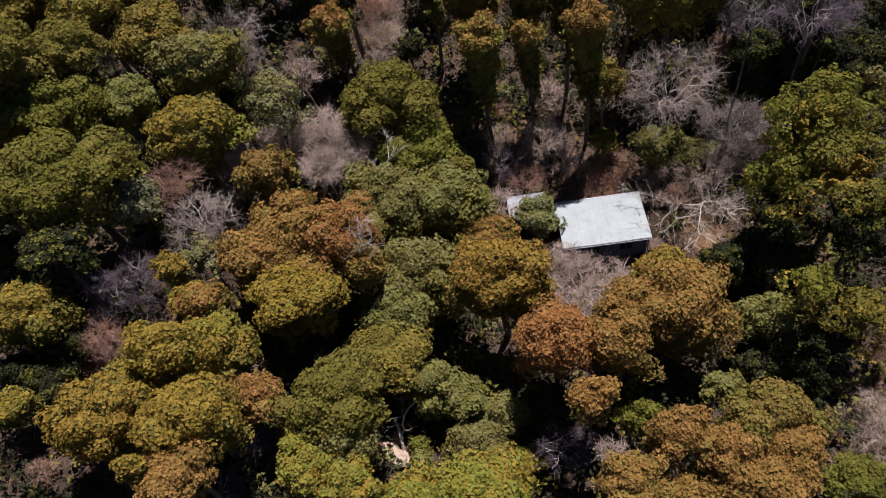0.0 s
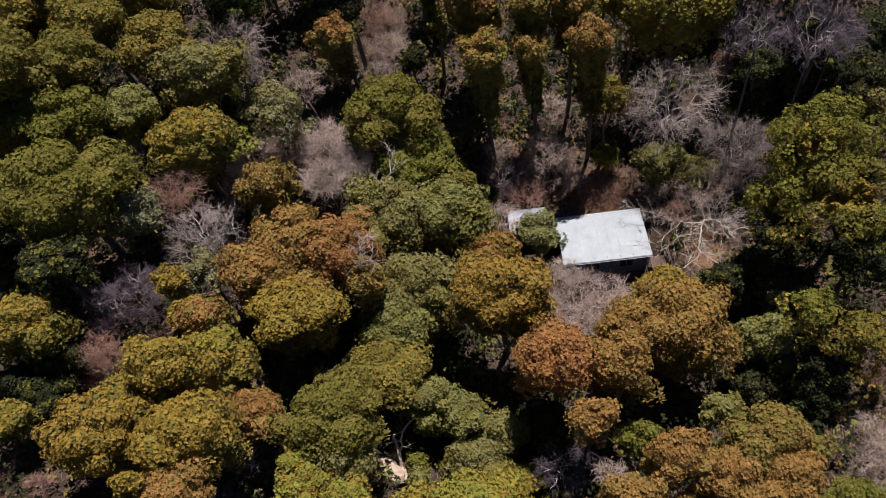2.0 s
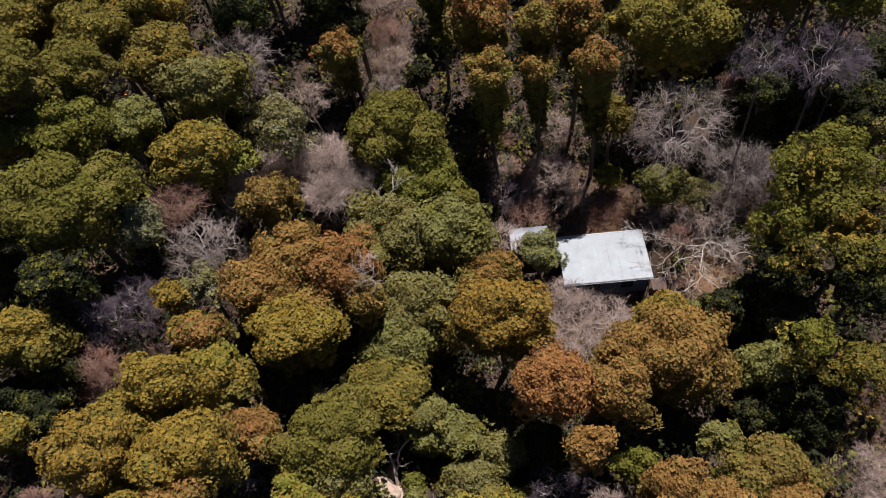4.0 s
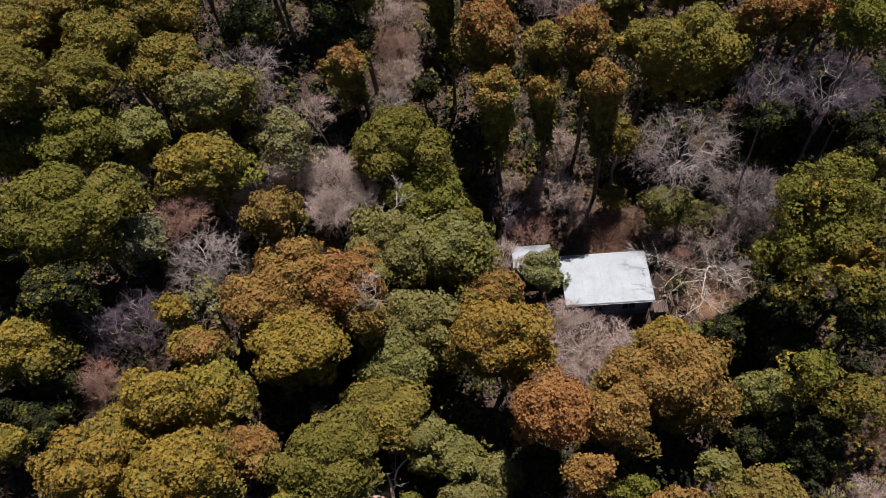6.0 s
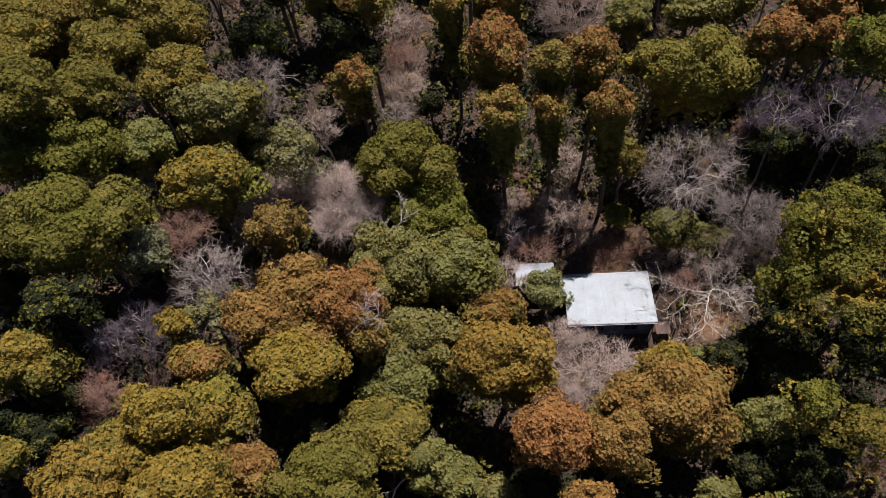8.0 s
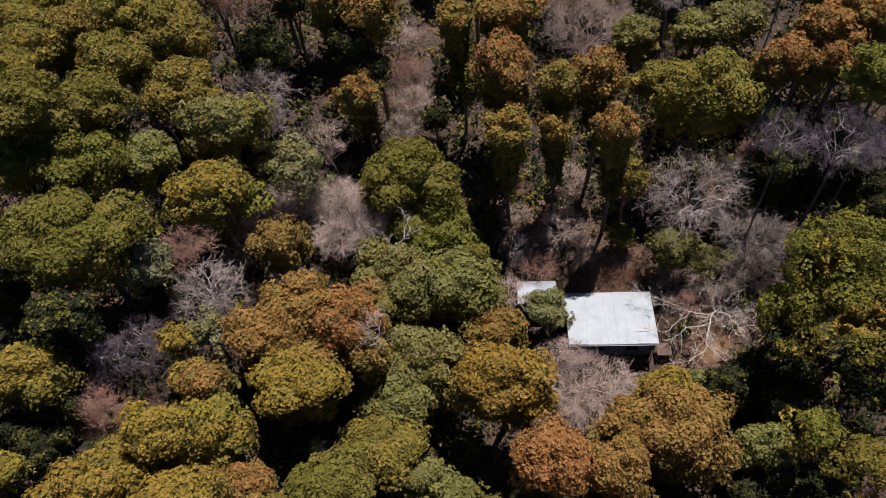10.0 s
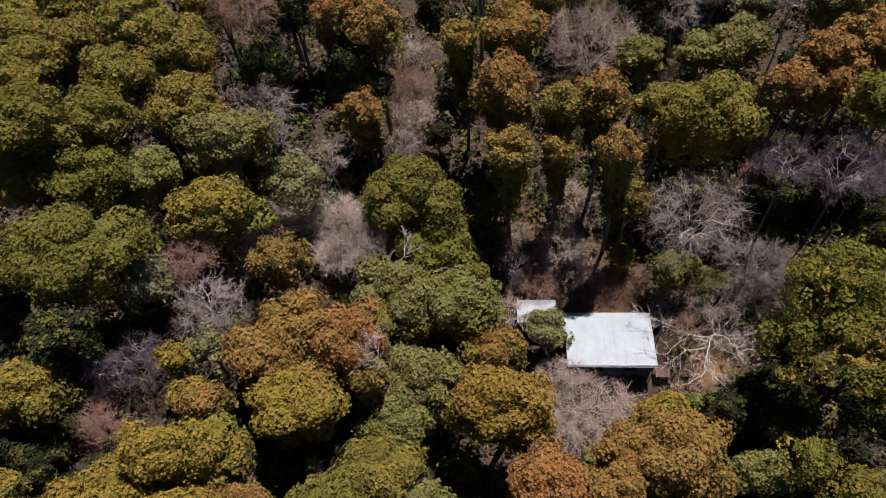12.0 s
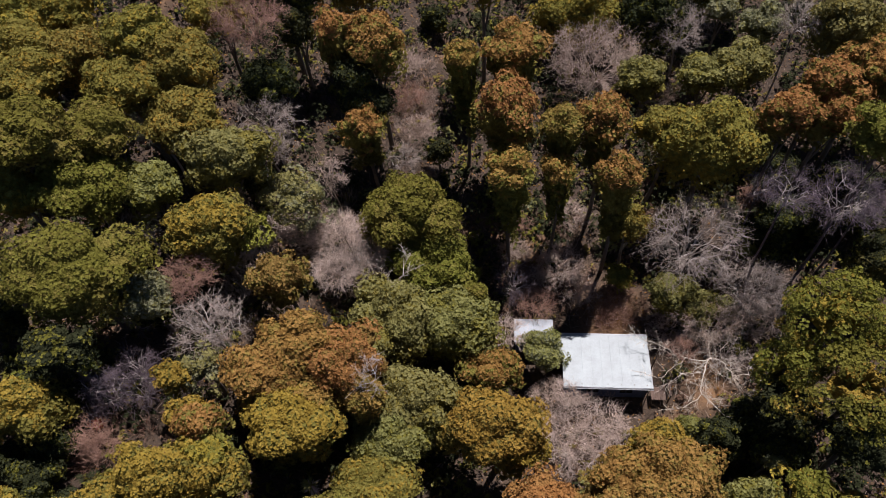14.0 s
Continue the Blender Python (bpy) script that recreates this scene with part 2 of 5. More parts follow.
# ---- leafy trees ----
PALETTE = {  # young growth, older leaves, share of young growth, label
    "orange": ("orange", "olive", 0.62, "evergreen tree flushed with orange-brown new leaves"),
    "orange2": ("orange", "tan", 0.64, "broad evergreen tree with orange-brown and yellow leaves"),
    "rust": ("rust", "orange", 0.6, "evergreen tree with dense rusty orange crown"),
    "brown": ("tan", "olive", 0.62, "brownish olive evergreen tree with rounded crown"),
    "yellow": ("yellow", "olive", 0.8, "evergreen tree with mustard yellow leafy crown"),
    "yellowolive": ("yellow", "olive", 0.5, "yellow-olive evergreen tree with rounded crown"),
    "yellowgreen": ("lime", "yellow", 0.55, "yellow-green evergreen tree with dense low crown"),
    "olive": ("olive", "yellow", 0.75, "olive-green evergreen tree with wide rounded crown"),
    "olive2": ("yellow", "olive", 0.45, "olive and yellow evergreen tree with wide crown"),
    "green": ("green", "olive", 0.7, "deep green evergreen tree with rounded crown"),
    "green2": ("green", "yellow", 0.82, "tall green evergreen tree with layered crown"),
    "limegreen": ("lime", "green", 0.75, "small bright green leafy tree"),
    "greygreen": ("grey", "olive", 0.6, "grey-green evergreen tree with dense rounded crown"),
    "greygreen2": ("grey", "silver", 0.7, "small pale grey-green leafy tree"),
    "palegreen": ("grey", "silver", 0.55, "pale green feathery tree"),
    "silver": ("silver", "grey", 0.75, "small silvery green leafy tree"),
    # dull green crowns; the near-black leaves mixed in paint the shade of dark gaps
    "deepgreen": ("green", "dark", 0.3, "dull dark green evergreen tree with rounded crown, shade painted into its darker leaves"),
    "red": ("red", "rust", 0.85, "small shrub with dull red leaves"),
    # near-black leaves carry the shade of the gaps, not young growth
    "shadegreen": ("dark", "green", 0.92, "understorey tree with gap shade put into its near-black green leaves"),
}
SERIAL = [0]


WARM = ("orange", "rust", "yellow", "tan")  # kinds whose leaves hang low round the crown


def rosettes(rng, centre, normal, size, count):
    """A cup of small leaves round each point of a crown's surface."""
    n = len(centre)
    ref = np.where(np.abs(normal[:, 2:3]) > 0.9, [[1.0, 0, 0]], [[0, 0, 1.0]])
    t1 = unit(np.cross(normal, ref))
    t2 = np.cross(normal, t1)
    a = (np.arange(count)[None] + rng.uniform(-0.35, 0.35, (n, count))) * 2 * np.pi / count + rng.uniform(0, 6.28, (n, 1))
    el = rng.uniform(-0.05, 0.62, (n, count))
    ring = np.cos(a)[..., None] * t1[:, None] + np.sin(a)[..., None] * t2[:, None]
    d = np.cos(el)[..., None] * ring + np.sin(el)[..., None] * normal[:, None]
    side = np.cos(a)[..., None] * t2[:, None] - np.sin(a)[..., None] * t1[:, None]
    side = unit(side + normal[:, None] * rng.normal(size=(n, count, 1)) * 0.45)
    length = (size[:, None] * rng.uniform(0.7, 1.3, (n, count)))[..., None]
    width = length * rng.uniform(0.30, 0.48, (n, count, 1))
    c = centre[:, None]
    one = c + d * length * rng.uniform(0.6, 1.0, (n, count, 1)) + side * width
    two = c + d * length * rng.uniform(0.75, 1.15, (n, count, 1)) - side * width
    verts = np.concatenate([centre[:, None], np.stack([one, two], 2).reshape(n, -1, 3)], 1)
    k = np.arange(count)
    f = np.stack([np.zeros(count, int), 1 + 2 * k, 2 + 2 * k], 1)
    f = (np.arange(n)[:, None, None] * (2 * count + 1) + f[None]).reshape(-1, 3)
    return verts.reshape(-1, 3), f


def crown_heads(rng, count, loose):
    """Rounded heads of foliage over a ball of radius one, each with smaller knobs of leaves on it: centres and radii."""
    i = np.arange(count) + 0.5
    up = 1 - 1.75 * i / count
    flat = np.sqrt(np.maximum(1 - up * up, 0))
    turn = i * np.pi * (3 - np.sqrt(5)) + rng.uniform(0, 6.28)
    heads = np.stack([flat * np.cos(turn), flat * np.sin(turn), up], 1)
    heads = unit(heads + rng.normal(size=(count, 3)) * 0.16) * rng.uniform(0.52, 0.86 if loose else 0.82, (count, 1))
    around = np.arctan2(heads[:, 1], heads[:, 0])
    heads[:, :2] *= (1 + 0.12 * np.sin(2 * around + rng.uniform(0, 6.3)) + 0.10 * np.sin(3 * around + rng.uniform(0, 6.3)))[:, None]
    size = rng.uniform(0.20, 0.40, count) * (0.85 if loose else 1.0)
    knobs = 9
    k = unit(rng.normal(size=(count, knobs, 3)) + unit(heads)[:, None] * 0.8)
    kc = (heads[:, None] + k * size[:, None, None] * rng.uniform(0.72, 0.9, (count, knobs, 1))).reshape(-1, 3)
    ks = (size[:, None] * rng.uniform(0.22, 0.42, (count, knobs))).ravel()
    centres, radii = np.concatenate([heads, kc]), np.concatenate([size, ks])
    if not loose:
        centres, radii = np.concatenate([[[0, 0, 0]], centres]), np.concatenate([[0.66], radii])
    reach = np.percentile(crown_surface(ball(500, -0.2), centres, radii)[0], 85)
    return centres / reach * 1.04, radii / reach * 1.04


def crown_surface(u, centres, radii):
    """How far out the heads reach in the directions u, and the heads' normals there."""
    far, best = np.full(len(u), 0.30), np.full(len(u), -1)
    for k in range(len(centres)):
        b = u @ centres[k]
        q = b * b - centres[k] @ centres[k] + radii[k] ** 2
        reach = np.where(q > 0, b + np.sqrt(np.maximum(q, 0)), 0)
        better = reach > far
        far[better], best[better] = reach[better], k
    n = np.where(best[:, None] >= 0, u * far[:, None] - centres[np.maximum(best, 0)], u)
    return far, unit(n)


def ball(n, lowest=-0.92):
    """Directions spread evenly from straight up down to the given height."""
    i = np.arange(n) + 0.5
    z = 1 - (1 - lowest) * i / n
    turn = i * np.pi * (3 - np.sqrt(5))
    flat = np.sqrt(np.maximum(1 - z * z, 0))
    return np.stack([flat * np.cos(turn), flat * np.sin(turn), z], 1)


def crown_mesh(rng, r, h, kind, spacing, room, hang):
    """A dome of rounded heads closely set with cups of small leaves, over a dense heart of older leaves; its lower half hangs as a skirt."""
    young, old, share, _ = PALETTE[kind]
    loose = kind in ("green2", "palegreen", "limegreen")
    count = int(np.clip((7 if loose else 9) + 4.2 * r * np.sqrt(max(h / r, 1)), 9, 34))
    centres, radii = crown_heads(rng, count, loose)
    wide = np.array([r, r * (0.92 if hang else 0.80), 1.0])
    drop = 0.72 * room if hang else max(min(room, h if loose else (1.5 if young in WARM else 0.95) * r), 0.7 * h)

    phase = rng.uniform(0, 6.28)

    def grown(p):
        """From the ball to the crown: a dome above, and below it sides that hang almost straight."""
        w = p * wide
        low = p[:, 2] < 0
        w[:, :2] *= np.where(low, np.minimum(1 / np.sqrt(np.maximum(1 - p[:, 2] ** 2, 0.2)), 1.55) ** 0.75 * (1 - (0.48 if hang else 0.0) * np.minimum(-p[:, 2] * 2.5, 1)), 1)[:, None]
        w[:, 2] = np.where(low, p[:, 2] * drop, p[:, 2] * h)
        if hang:
            turn = np.arctan2(p[:, 1], p[:, 0])
            ripple = 0.5 * np.sin(w[:, 2] * 1.9 + 2 * turn + phase) + 0.35 * np.sin(w[:, 2] * 3.7 - 3 * turn + 2 * phase)
            w[:, :2] *= np.where(low, 1 + 0.42 * ripple, 1)[:, None]
        return w

    area = 2 * np.pi * r * (h + 1.1 * r) / 2
    skirt = 2 * np.pi * r * drop * 0.75
    verts, faces, slots, offset = [], [], [], 0
    for n, lo, hi, leaves, grow in ((int(area * 1.25 / spacing ** 2), -0.28, 1.01, 7, 0.62), (int(skirt * 1.1 / (1.7 * spacing) ** 2), -0.92, -0.28, 5, 1.05)):
        u = ball(n, lo) if hi > 1 else ball(3 * n, lo)
        u = unit(u[u[:, 2] < hi] + rng.normal(size=(int((u[:, 2] < hi).sum()), 3)) * 0.012)
        far, normal = crown_surface(u, centres, radii)
        gap = far < (0.66 if loose else 0.0)
        keep = ~gap | (rng.uniform(size=len(u)) < 0.12)
        u, far, normal = u[keep], far[keep], normal[keep]
        p = u * (far * rng.uniform(0.92, 1.04, len(u)))[:, None]
        w = grown(p)
        normal = unit(unit(normal / np.array([1, 1, h / r])) + rng.normal(size=w.shape) * 0.22)
        v, f = rosettes(rng, w, normal, spacing * grow * rng.uniform(0.75, 1.3, len(w)), leaves)
        verts.append(v)
        faces.append(f + offset)
        offset += len(v)
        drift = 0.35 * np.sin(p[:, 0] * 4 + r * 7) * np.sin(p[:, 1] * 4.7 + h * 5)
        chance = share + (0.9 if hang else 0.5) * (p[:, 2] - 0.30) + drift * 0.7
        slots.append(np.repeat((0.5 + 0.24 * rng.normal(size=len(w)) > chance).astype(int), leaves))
    # the dense heart
    across, down = 34, 16
    ang, fall = np.meshgrid(np.arange(across) * 2 * np.pi / across, np.linspace(0.02, 2.5, down))
    u = np.stack([np.sin(fall) * np.cos(ang), np.sin(fall) * np.sin(ang), np.cos(fall)], -1).reshape(-1, 3)
    far, _n = crown_surface(u, centres, radii)
    v = grown(u * (far * (0.50 if loose else 0.86))[:, None])
    i, j = np.meshgrid(np.arange(across), np.arange(down - 1))
    i, j, k = i.ravel(), j.ravel(), (i.ravel() + 1) % across
    a, b, c, d = j * across + i, j * across + k, (j + 1) * across + k, (j + 1) * across + i
    f = np.concatenate([np.stack([a, d, c], 1), np.stack([a, c, b], 1)])
    verts.append(v)
    faces.append(f + offset)
    slots.append(np.full(len(f), 2))
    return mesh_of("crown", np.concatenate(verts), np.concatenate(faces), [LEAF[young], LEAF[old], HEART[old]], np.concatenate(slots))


def limb_mesh(points, radii, sides, material, name="limb"):
    points = np.asarray(points, float)
    radii = np.asarray(radii, float)
    v, f = tubes(points[:-1], points[1:], radii[:-1], radii[1:], sides)
    return mesh_of(name, v, f, [material], smooth=True)


def leafy(kind, x, y, z, r, h, hang=False):
    """A tree whose crown's middle lies at x, y, z, with radius r and half height h; hang: leaves all the way down to the ground."""
    SERIAL[0] += 1
    rng = np.random.default_rng(1000 + SERIAL[0])
    base = land_at(x, y)
    tall = max(z - base, h * 0.8)
    small = r < 1.5
    tree = thing("shrub" if small and tall < 3.5 else "tree", x, y, base - 0.1, PALETTE[kind][3], "shrub" if small and tall < 3.5 else "tree", "trees of the hillside")
    girth = 0.06 + 0.05 * r
    lean = rng.normal(size=2) * 0.25
    k = np.linspace(0, 1, 7)
    pts = np.stack([lean[0] * np.sin(k * 3), lean[1] * np.sin(k * 2.6), k * (tall + 0.1)], 1)
    pts[-1, :2] *= 0.4
    child("trunk", limb_mesh(pts, girth * (1.25 - 0.75 * k), 8, BARK, "trunk"), tree)
    for j in range(4 if not small else 3):
        a = j * 1.9 + rng.uniform(0, 1)
        s = pts[3 + j % 3]
        end = np.array([math.cos(a) * r * 0.6, math.sin(a) * r * 0.6, tall + rng.uniform(-0.2, 0.45) * h])
        q = np.linspace(0, 1, 5)[:, None]
        way = s * (1 - q) + end * q
        way[:, 2] -= 0.25 * r * (q[:, 0] * (1 - q[:, 0]))
        child("limb", limb_mesh(way, girth * 0.55 * (1 - 0.8 * q[:, 0]), 5, BARK), tree)
    crown = child("crown", crown_mesh(rng, r, h, kind, 0.188 + 0.0018 * max(y + 20, 0), tall - 0.4, hang), tree)
    crown.location = (0, 0, tall + 0.1)
    return tree


# ---- leafless trees ----
BARE_LABEL = {
    "grey": "leafless grey tree with fine spreading twigs",
    "pale": "leafless pale tan thicket of fine twigs",
    "pink": "leafless pinkish-grey thicket with dense fine twigs",
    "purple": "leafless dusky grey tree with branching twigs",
    "rust": "dry rusty-brown thicket with dense twigs",
    "white": "leafless white-barked tree with wide crooked branches",
}


def branch_sticks(rng, start, way, length, radius, depth, out, wander=0.34):
    """A crooked branch and its side branches, written to out as (a, b, ra, rb)."""
    steps = (1, 2, 4, 4)[depth]
    many = (0, 2, 2, 2)[depth]
    p, d = np.array(start, float), np.array(way, float)
    for i in range(steps):
        d = d + rng.normal(size=3) * wander * 0.6
        d[2] += 0.10
        d /= np.linalg.norm(d)
        q = p + d * length / steps
        ra, rb = radius * (1 - 0.6 * i / steps), radius * (1 - 0.6 * (i + 1) / steps)
        out.append((p, q, ra, rb if depth else 0.0))
        if depth > 0:
            for _ in range(many):
                s = unit(d + rng.normal(size=3) * 0.58)
                branch_sticks(rng, p + (q - p) * rng.uniform(0.2, 1), s, length * rng.uniform(0.45, 0.72), rb * 0.62, depth - 1, out, wander)
        p = q


def stick_mesh(sticks, least, thick):
    """Corners, triangles and slots of branches: three-sided tubes, and cones for the last twigs."""
    A, B = np.array([s[0] for s in sticks]), np.array([s[1] for s in sticks])
    ra, rb = np.maximum([s[2] for s in sticks], least), np.array([s[3] for s in sticks])
    tip = rb <= 0
    v, q = tubes(A[~tip], B[~tip], ra[~tip], np.maximum(rb[~tip], least * 0.75), 3)
    f = np.concatenate([q[:, [0, 1, 2]], q[:, [0, 2, 3]]])
    slots = np.tile(np.repeat((ra[~tip] > thick).astype(int), 3), 2)
    if tip.any():
        tv, tq = tubes(A[tip], B[tip], ra[tip], np.full(tip.sum(), 0.001), 3)
        tv = tv.reshape(-1, 6, 3)
        tv = np.concatenate([tv[:, :3], B[tip][:, None]], 1)
        k = np.arange(len(tv))[:, None, None] * 4
        tf = (k + np.array([[0, 1, 3], [1, 2, 3], [2, 0, 3]])[None]).reshape(-1, 3)
        f = np.concatenate([f, tf + len(v)])
        v = np.concatenate([v, tv.reshape(-1, 3)])
        slots = np.concatenate([slots, np.zeros(len(tf), int)])
    return v, f, slots


def bent(rng, a, b, steps, bend):
    """Crooked ways from points a to points b: an array of (way, step, xyz)."""
    q = np.linspace(0, 1, steps + 1)[None, :, None]
    way = a[:, None] * (1 - q) + b[:, None] * q
    span = np.linalg.norm(b - a, axis=1)[:, None, None]
    sway = rng.normal(size=way.shape) * span * bend
    sway[:, 0] = 0
    way = way + sway
    way[:, :, 2] += (span * 0.12 * np.sin(q * np.pi))[:, :, 0]
    return way


def bare(kind, x, y, z, r, h, stems=None, main=None):
    """A leafless tree or thicket whose twigs fill a dome of radius r and half height h about x, y, z."""
    SERIAL[0] += 1
    rng = np.random.default_rng(5000 + SERIAL[0])
    base = land_at(x, y)
    tall = max(z + h - base, 1.2)
    mid = max(z - base, h * 0.45)
    bushy = kind in ("pink", "pale", "rust")
    name = "bare_tree" if kind in ("grey", "purple", "white") or tall > 6 else "thicket"
    tree = thing(name, x, y, base - 0.1, BARE_LABEL[kind], name.replace("_", " "), "leafless trees of the hillside")
    fork = max(mid - h * 0.85, 0.15)
    girth = 0.035 + 0.008 * r if bushy else 0.045 + 0.017 * r
    k = np.linspace(0, 1, 5)
    pts = np.stack([0.15 * np.sin(k * 4), 0.12 * np.sin(k * 3 + 1), k * (fork + 0.1)], 1)
    child("trunk", limb_mesh(pts, girth * (1.3 - 0.4 * k), 7, TWIG[kind], "trunk"), tree)
    n = stems or int(np.clip(5 + r * 1.5, 6, 11))
    j = np.arange(n)
    out_ = np.sqrt((j + 0.6) / n) * 0.72
    a = j * 2.4 + rng.uniform(-0.35, 0.35, n)
    ends = np.stack([np.cos(a) * out_ * r, np.sin(a) * out_ * r * 0.9, mid + h * (0.62 - 0.55 * out_ ** 2) + rng.normal(size=n) * 0.1 * h], 1)
    limbs = bent(rng, np.repeat(pts[-1:], n, 0), ends, 6, 0.05)
    # branches spread over the dome, each from the nearest limb
    m = int(np.clip((17 if bushy else 13) * r * r, 30, 330 if bushy else 230))
    u = unit(rng.normal(size=(m, 3)))
    u[:, 2] = np.abs(u[:, 2]) * 1.2 - 0.30
    tips = unit(u) * rng.uniform(0.55, 1.0, (m, 1)) * [r, r * 0.9, h] + [0, 0, mid]
    nodes = limbs[:, 2:].reshape(-1, 3)
    gap = np.linalg.norm(tips[:, None] - nodes[None] - [0, 0, 0.25], axis=-1) + (nodes[None, :, 2] > tips[:, None, 2] + 0.2) * 0.6
    near = gap.argmin(1)
    owner = near // (limbs.shape[1] - 2)
    branches = bent(rng, nodes[near], tips, 4, 0.075)
    # twigs along the branches, and small ones on the twigs
    per = 11 if bushy else 9
    pick = rng.integers(1, 5, (m, per))
    start = branches[np.arange(m)[:, None], pick].reshape(-1, 3)
    along = unit(branches[:, -1] - branches[:, 0])[:, None] * 0.55
    way = unit(along + rng.normal(size=(m, per, 3)) * 0.62 + [0, 0, 0.45 if bushy else 0.2]).reshape(-1, 3)
    length = rng.uniform(0.35, 0.95, (m * per, 1)) * (0.75 + 0.09 * r)
    kink = start + way * length * 0.5
    way2 = unit(way + rng.normal(size=way.shape) * 0.45)
    tip = kink + way2 * length * 0.55
    fork2 = kink + unit(way + rng.normal(size=way.shape) * 0.8) * length * 0.5
    least = 0.0088 if bushy else 0.0095
    for i in range(n):
        mine = owner == i
        w = limbs[i]
        rad = girth * 0.55 * np.linspace(1, 0.32, len(w))
        A, B, ra, rb = [w[:-1]], [w[1:]], [rad[:-1]], [rad[1:]]
        bw = branches[mine]
        if len(bw):
            step = np.linspace(0.016 if bushy else 0.020, 0.010, 5)
            A.append(bw[:, :-1].reshape(-1, 3)), B.append(bw[:, 1:].reshape(-1, 3))
            ra.append(np.tile(step[:-1], len(bw))), rb.append(np.tile(step[1:], len(bw)))
        A, B, ra, rb = (np.concatenate(q) for q in (A, B, ra, rb))
        v, q = tubes(A, B, ra, rb, 3)
        f = np.concatenate([q[:, [0, 1, 2]], q[:, [0, 2, 3]]])
        slots = np.tile(np.repeat((ra > 0.0185).astype(int), 3), 2)
        t = np.repeat(mine, per)
        if t.any():
            c = t.sum()
            v2, q2 = tubes(start[t], kink[t], np.full(c, least), np.full(c, least * 0.8), 3)
            f2 = np.concatenate([q2[:, [0, 1, 2]], q2[:, [0, 2, 3]]])
            ca, cb = np.concatenate([kink[t], kink[t]]), np.concatenate([tip[t], fork2[t]])
            cv, _q = tubes(ca, cb, np.full(2 * c, least * 0.8), np.full(2 * c, 0.001), 3)
            cv = np.concatenate([cv.reshape(-1, 6, 3)[:, :3], cb[:, None]], 1)
            cf = (np.arange(2 * c)[:, None, None] * 4 + np.array([[0, 1, 3], [1, 2, 3], [2, 0, 3]])[None]).reshape(-1, 3)
            f = np.concatenate([f, f2 + len(v), cf + len(v) + len(v2)])
            v = np.concatenate([v, v2, cv.reshape(-1, 3)])
            slots = np.concatenate([slots, np.zeros(len(f2) + len(cf), int)])
        child("limb", mesh_of("limb", v, f, [TWIG[kind], TWIG[main or (kind if bushy else "limb")]], slots), tree)
    return tree


# ---- ground ----
def build_ground():
    near = np.linspace(-60, 60, 161)
    far = np.array([70, 85, 105, 130, 170, 230, 320, 450, 700, 1100])
    line = np.concatenate([-far[::-1], near, far])
    X, Y = np.meshgrid(line, line)
    Z = land(X, Y)
    rough = np.array([noise.fractal(Vector((a * 0.6, b * 0.6, 0)), 1.0, 2.0, 4) for a, b in zip(X.ravel(), Y.ravel())])
    hut = (np.abs(X.ravel() - 2.3) < 5.5) & (np.abs(Y.ravel() - 2.2) < 3.5)
    Z = Z.ravel() + 0.13 * rough * ~hut
    n = len(line)
    i = (np.arange(n - 1)[:, None] * n + np.arange(n - 1)[None]).ravel()
    me = mesh_of("ground", np.stack([X.ravel(), Y.ravel(), Z], 1), np.stack([i, i + 1, i + n + 1, i + n], 1), [GROUND], smooth=True)
    x, y = X.ravel(), Y.ravel()
    soil = bump_at(x, y, 4.5, 7.2, 1.6, 1.2) + bump_at(x, y, 11.7, 3.0, 1.0, 1.0) + bump_at(x, y, 12.0, 0.6, 0.8, 1.0) + bump_at(x, y, -2, 13, 2.0, 0.6)
    me.attributes.new("bare_soil", "FLOAT", "POINT").data.foreach_set("value", np.clip(soil, 0, 1).astype(np.float32))
    tagged(new("ground", me), "brown leaf-littered hillside soil with ochre bare patches", "ground", kind="structure")


build_ground()


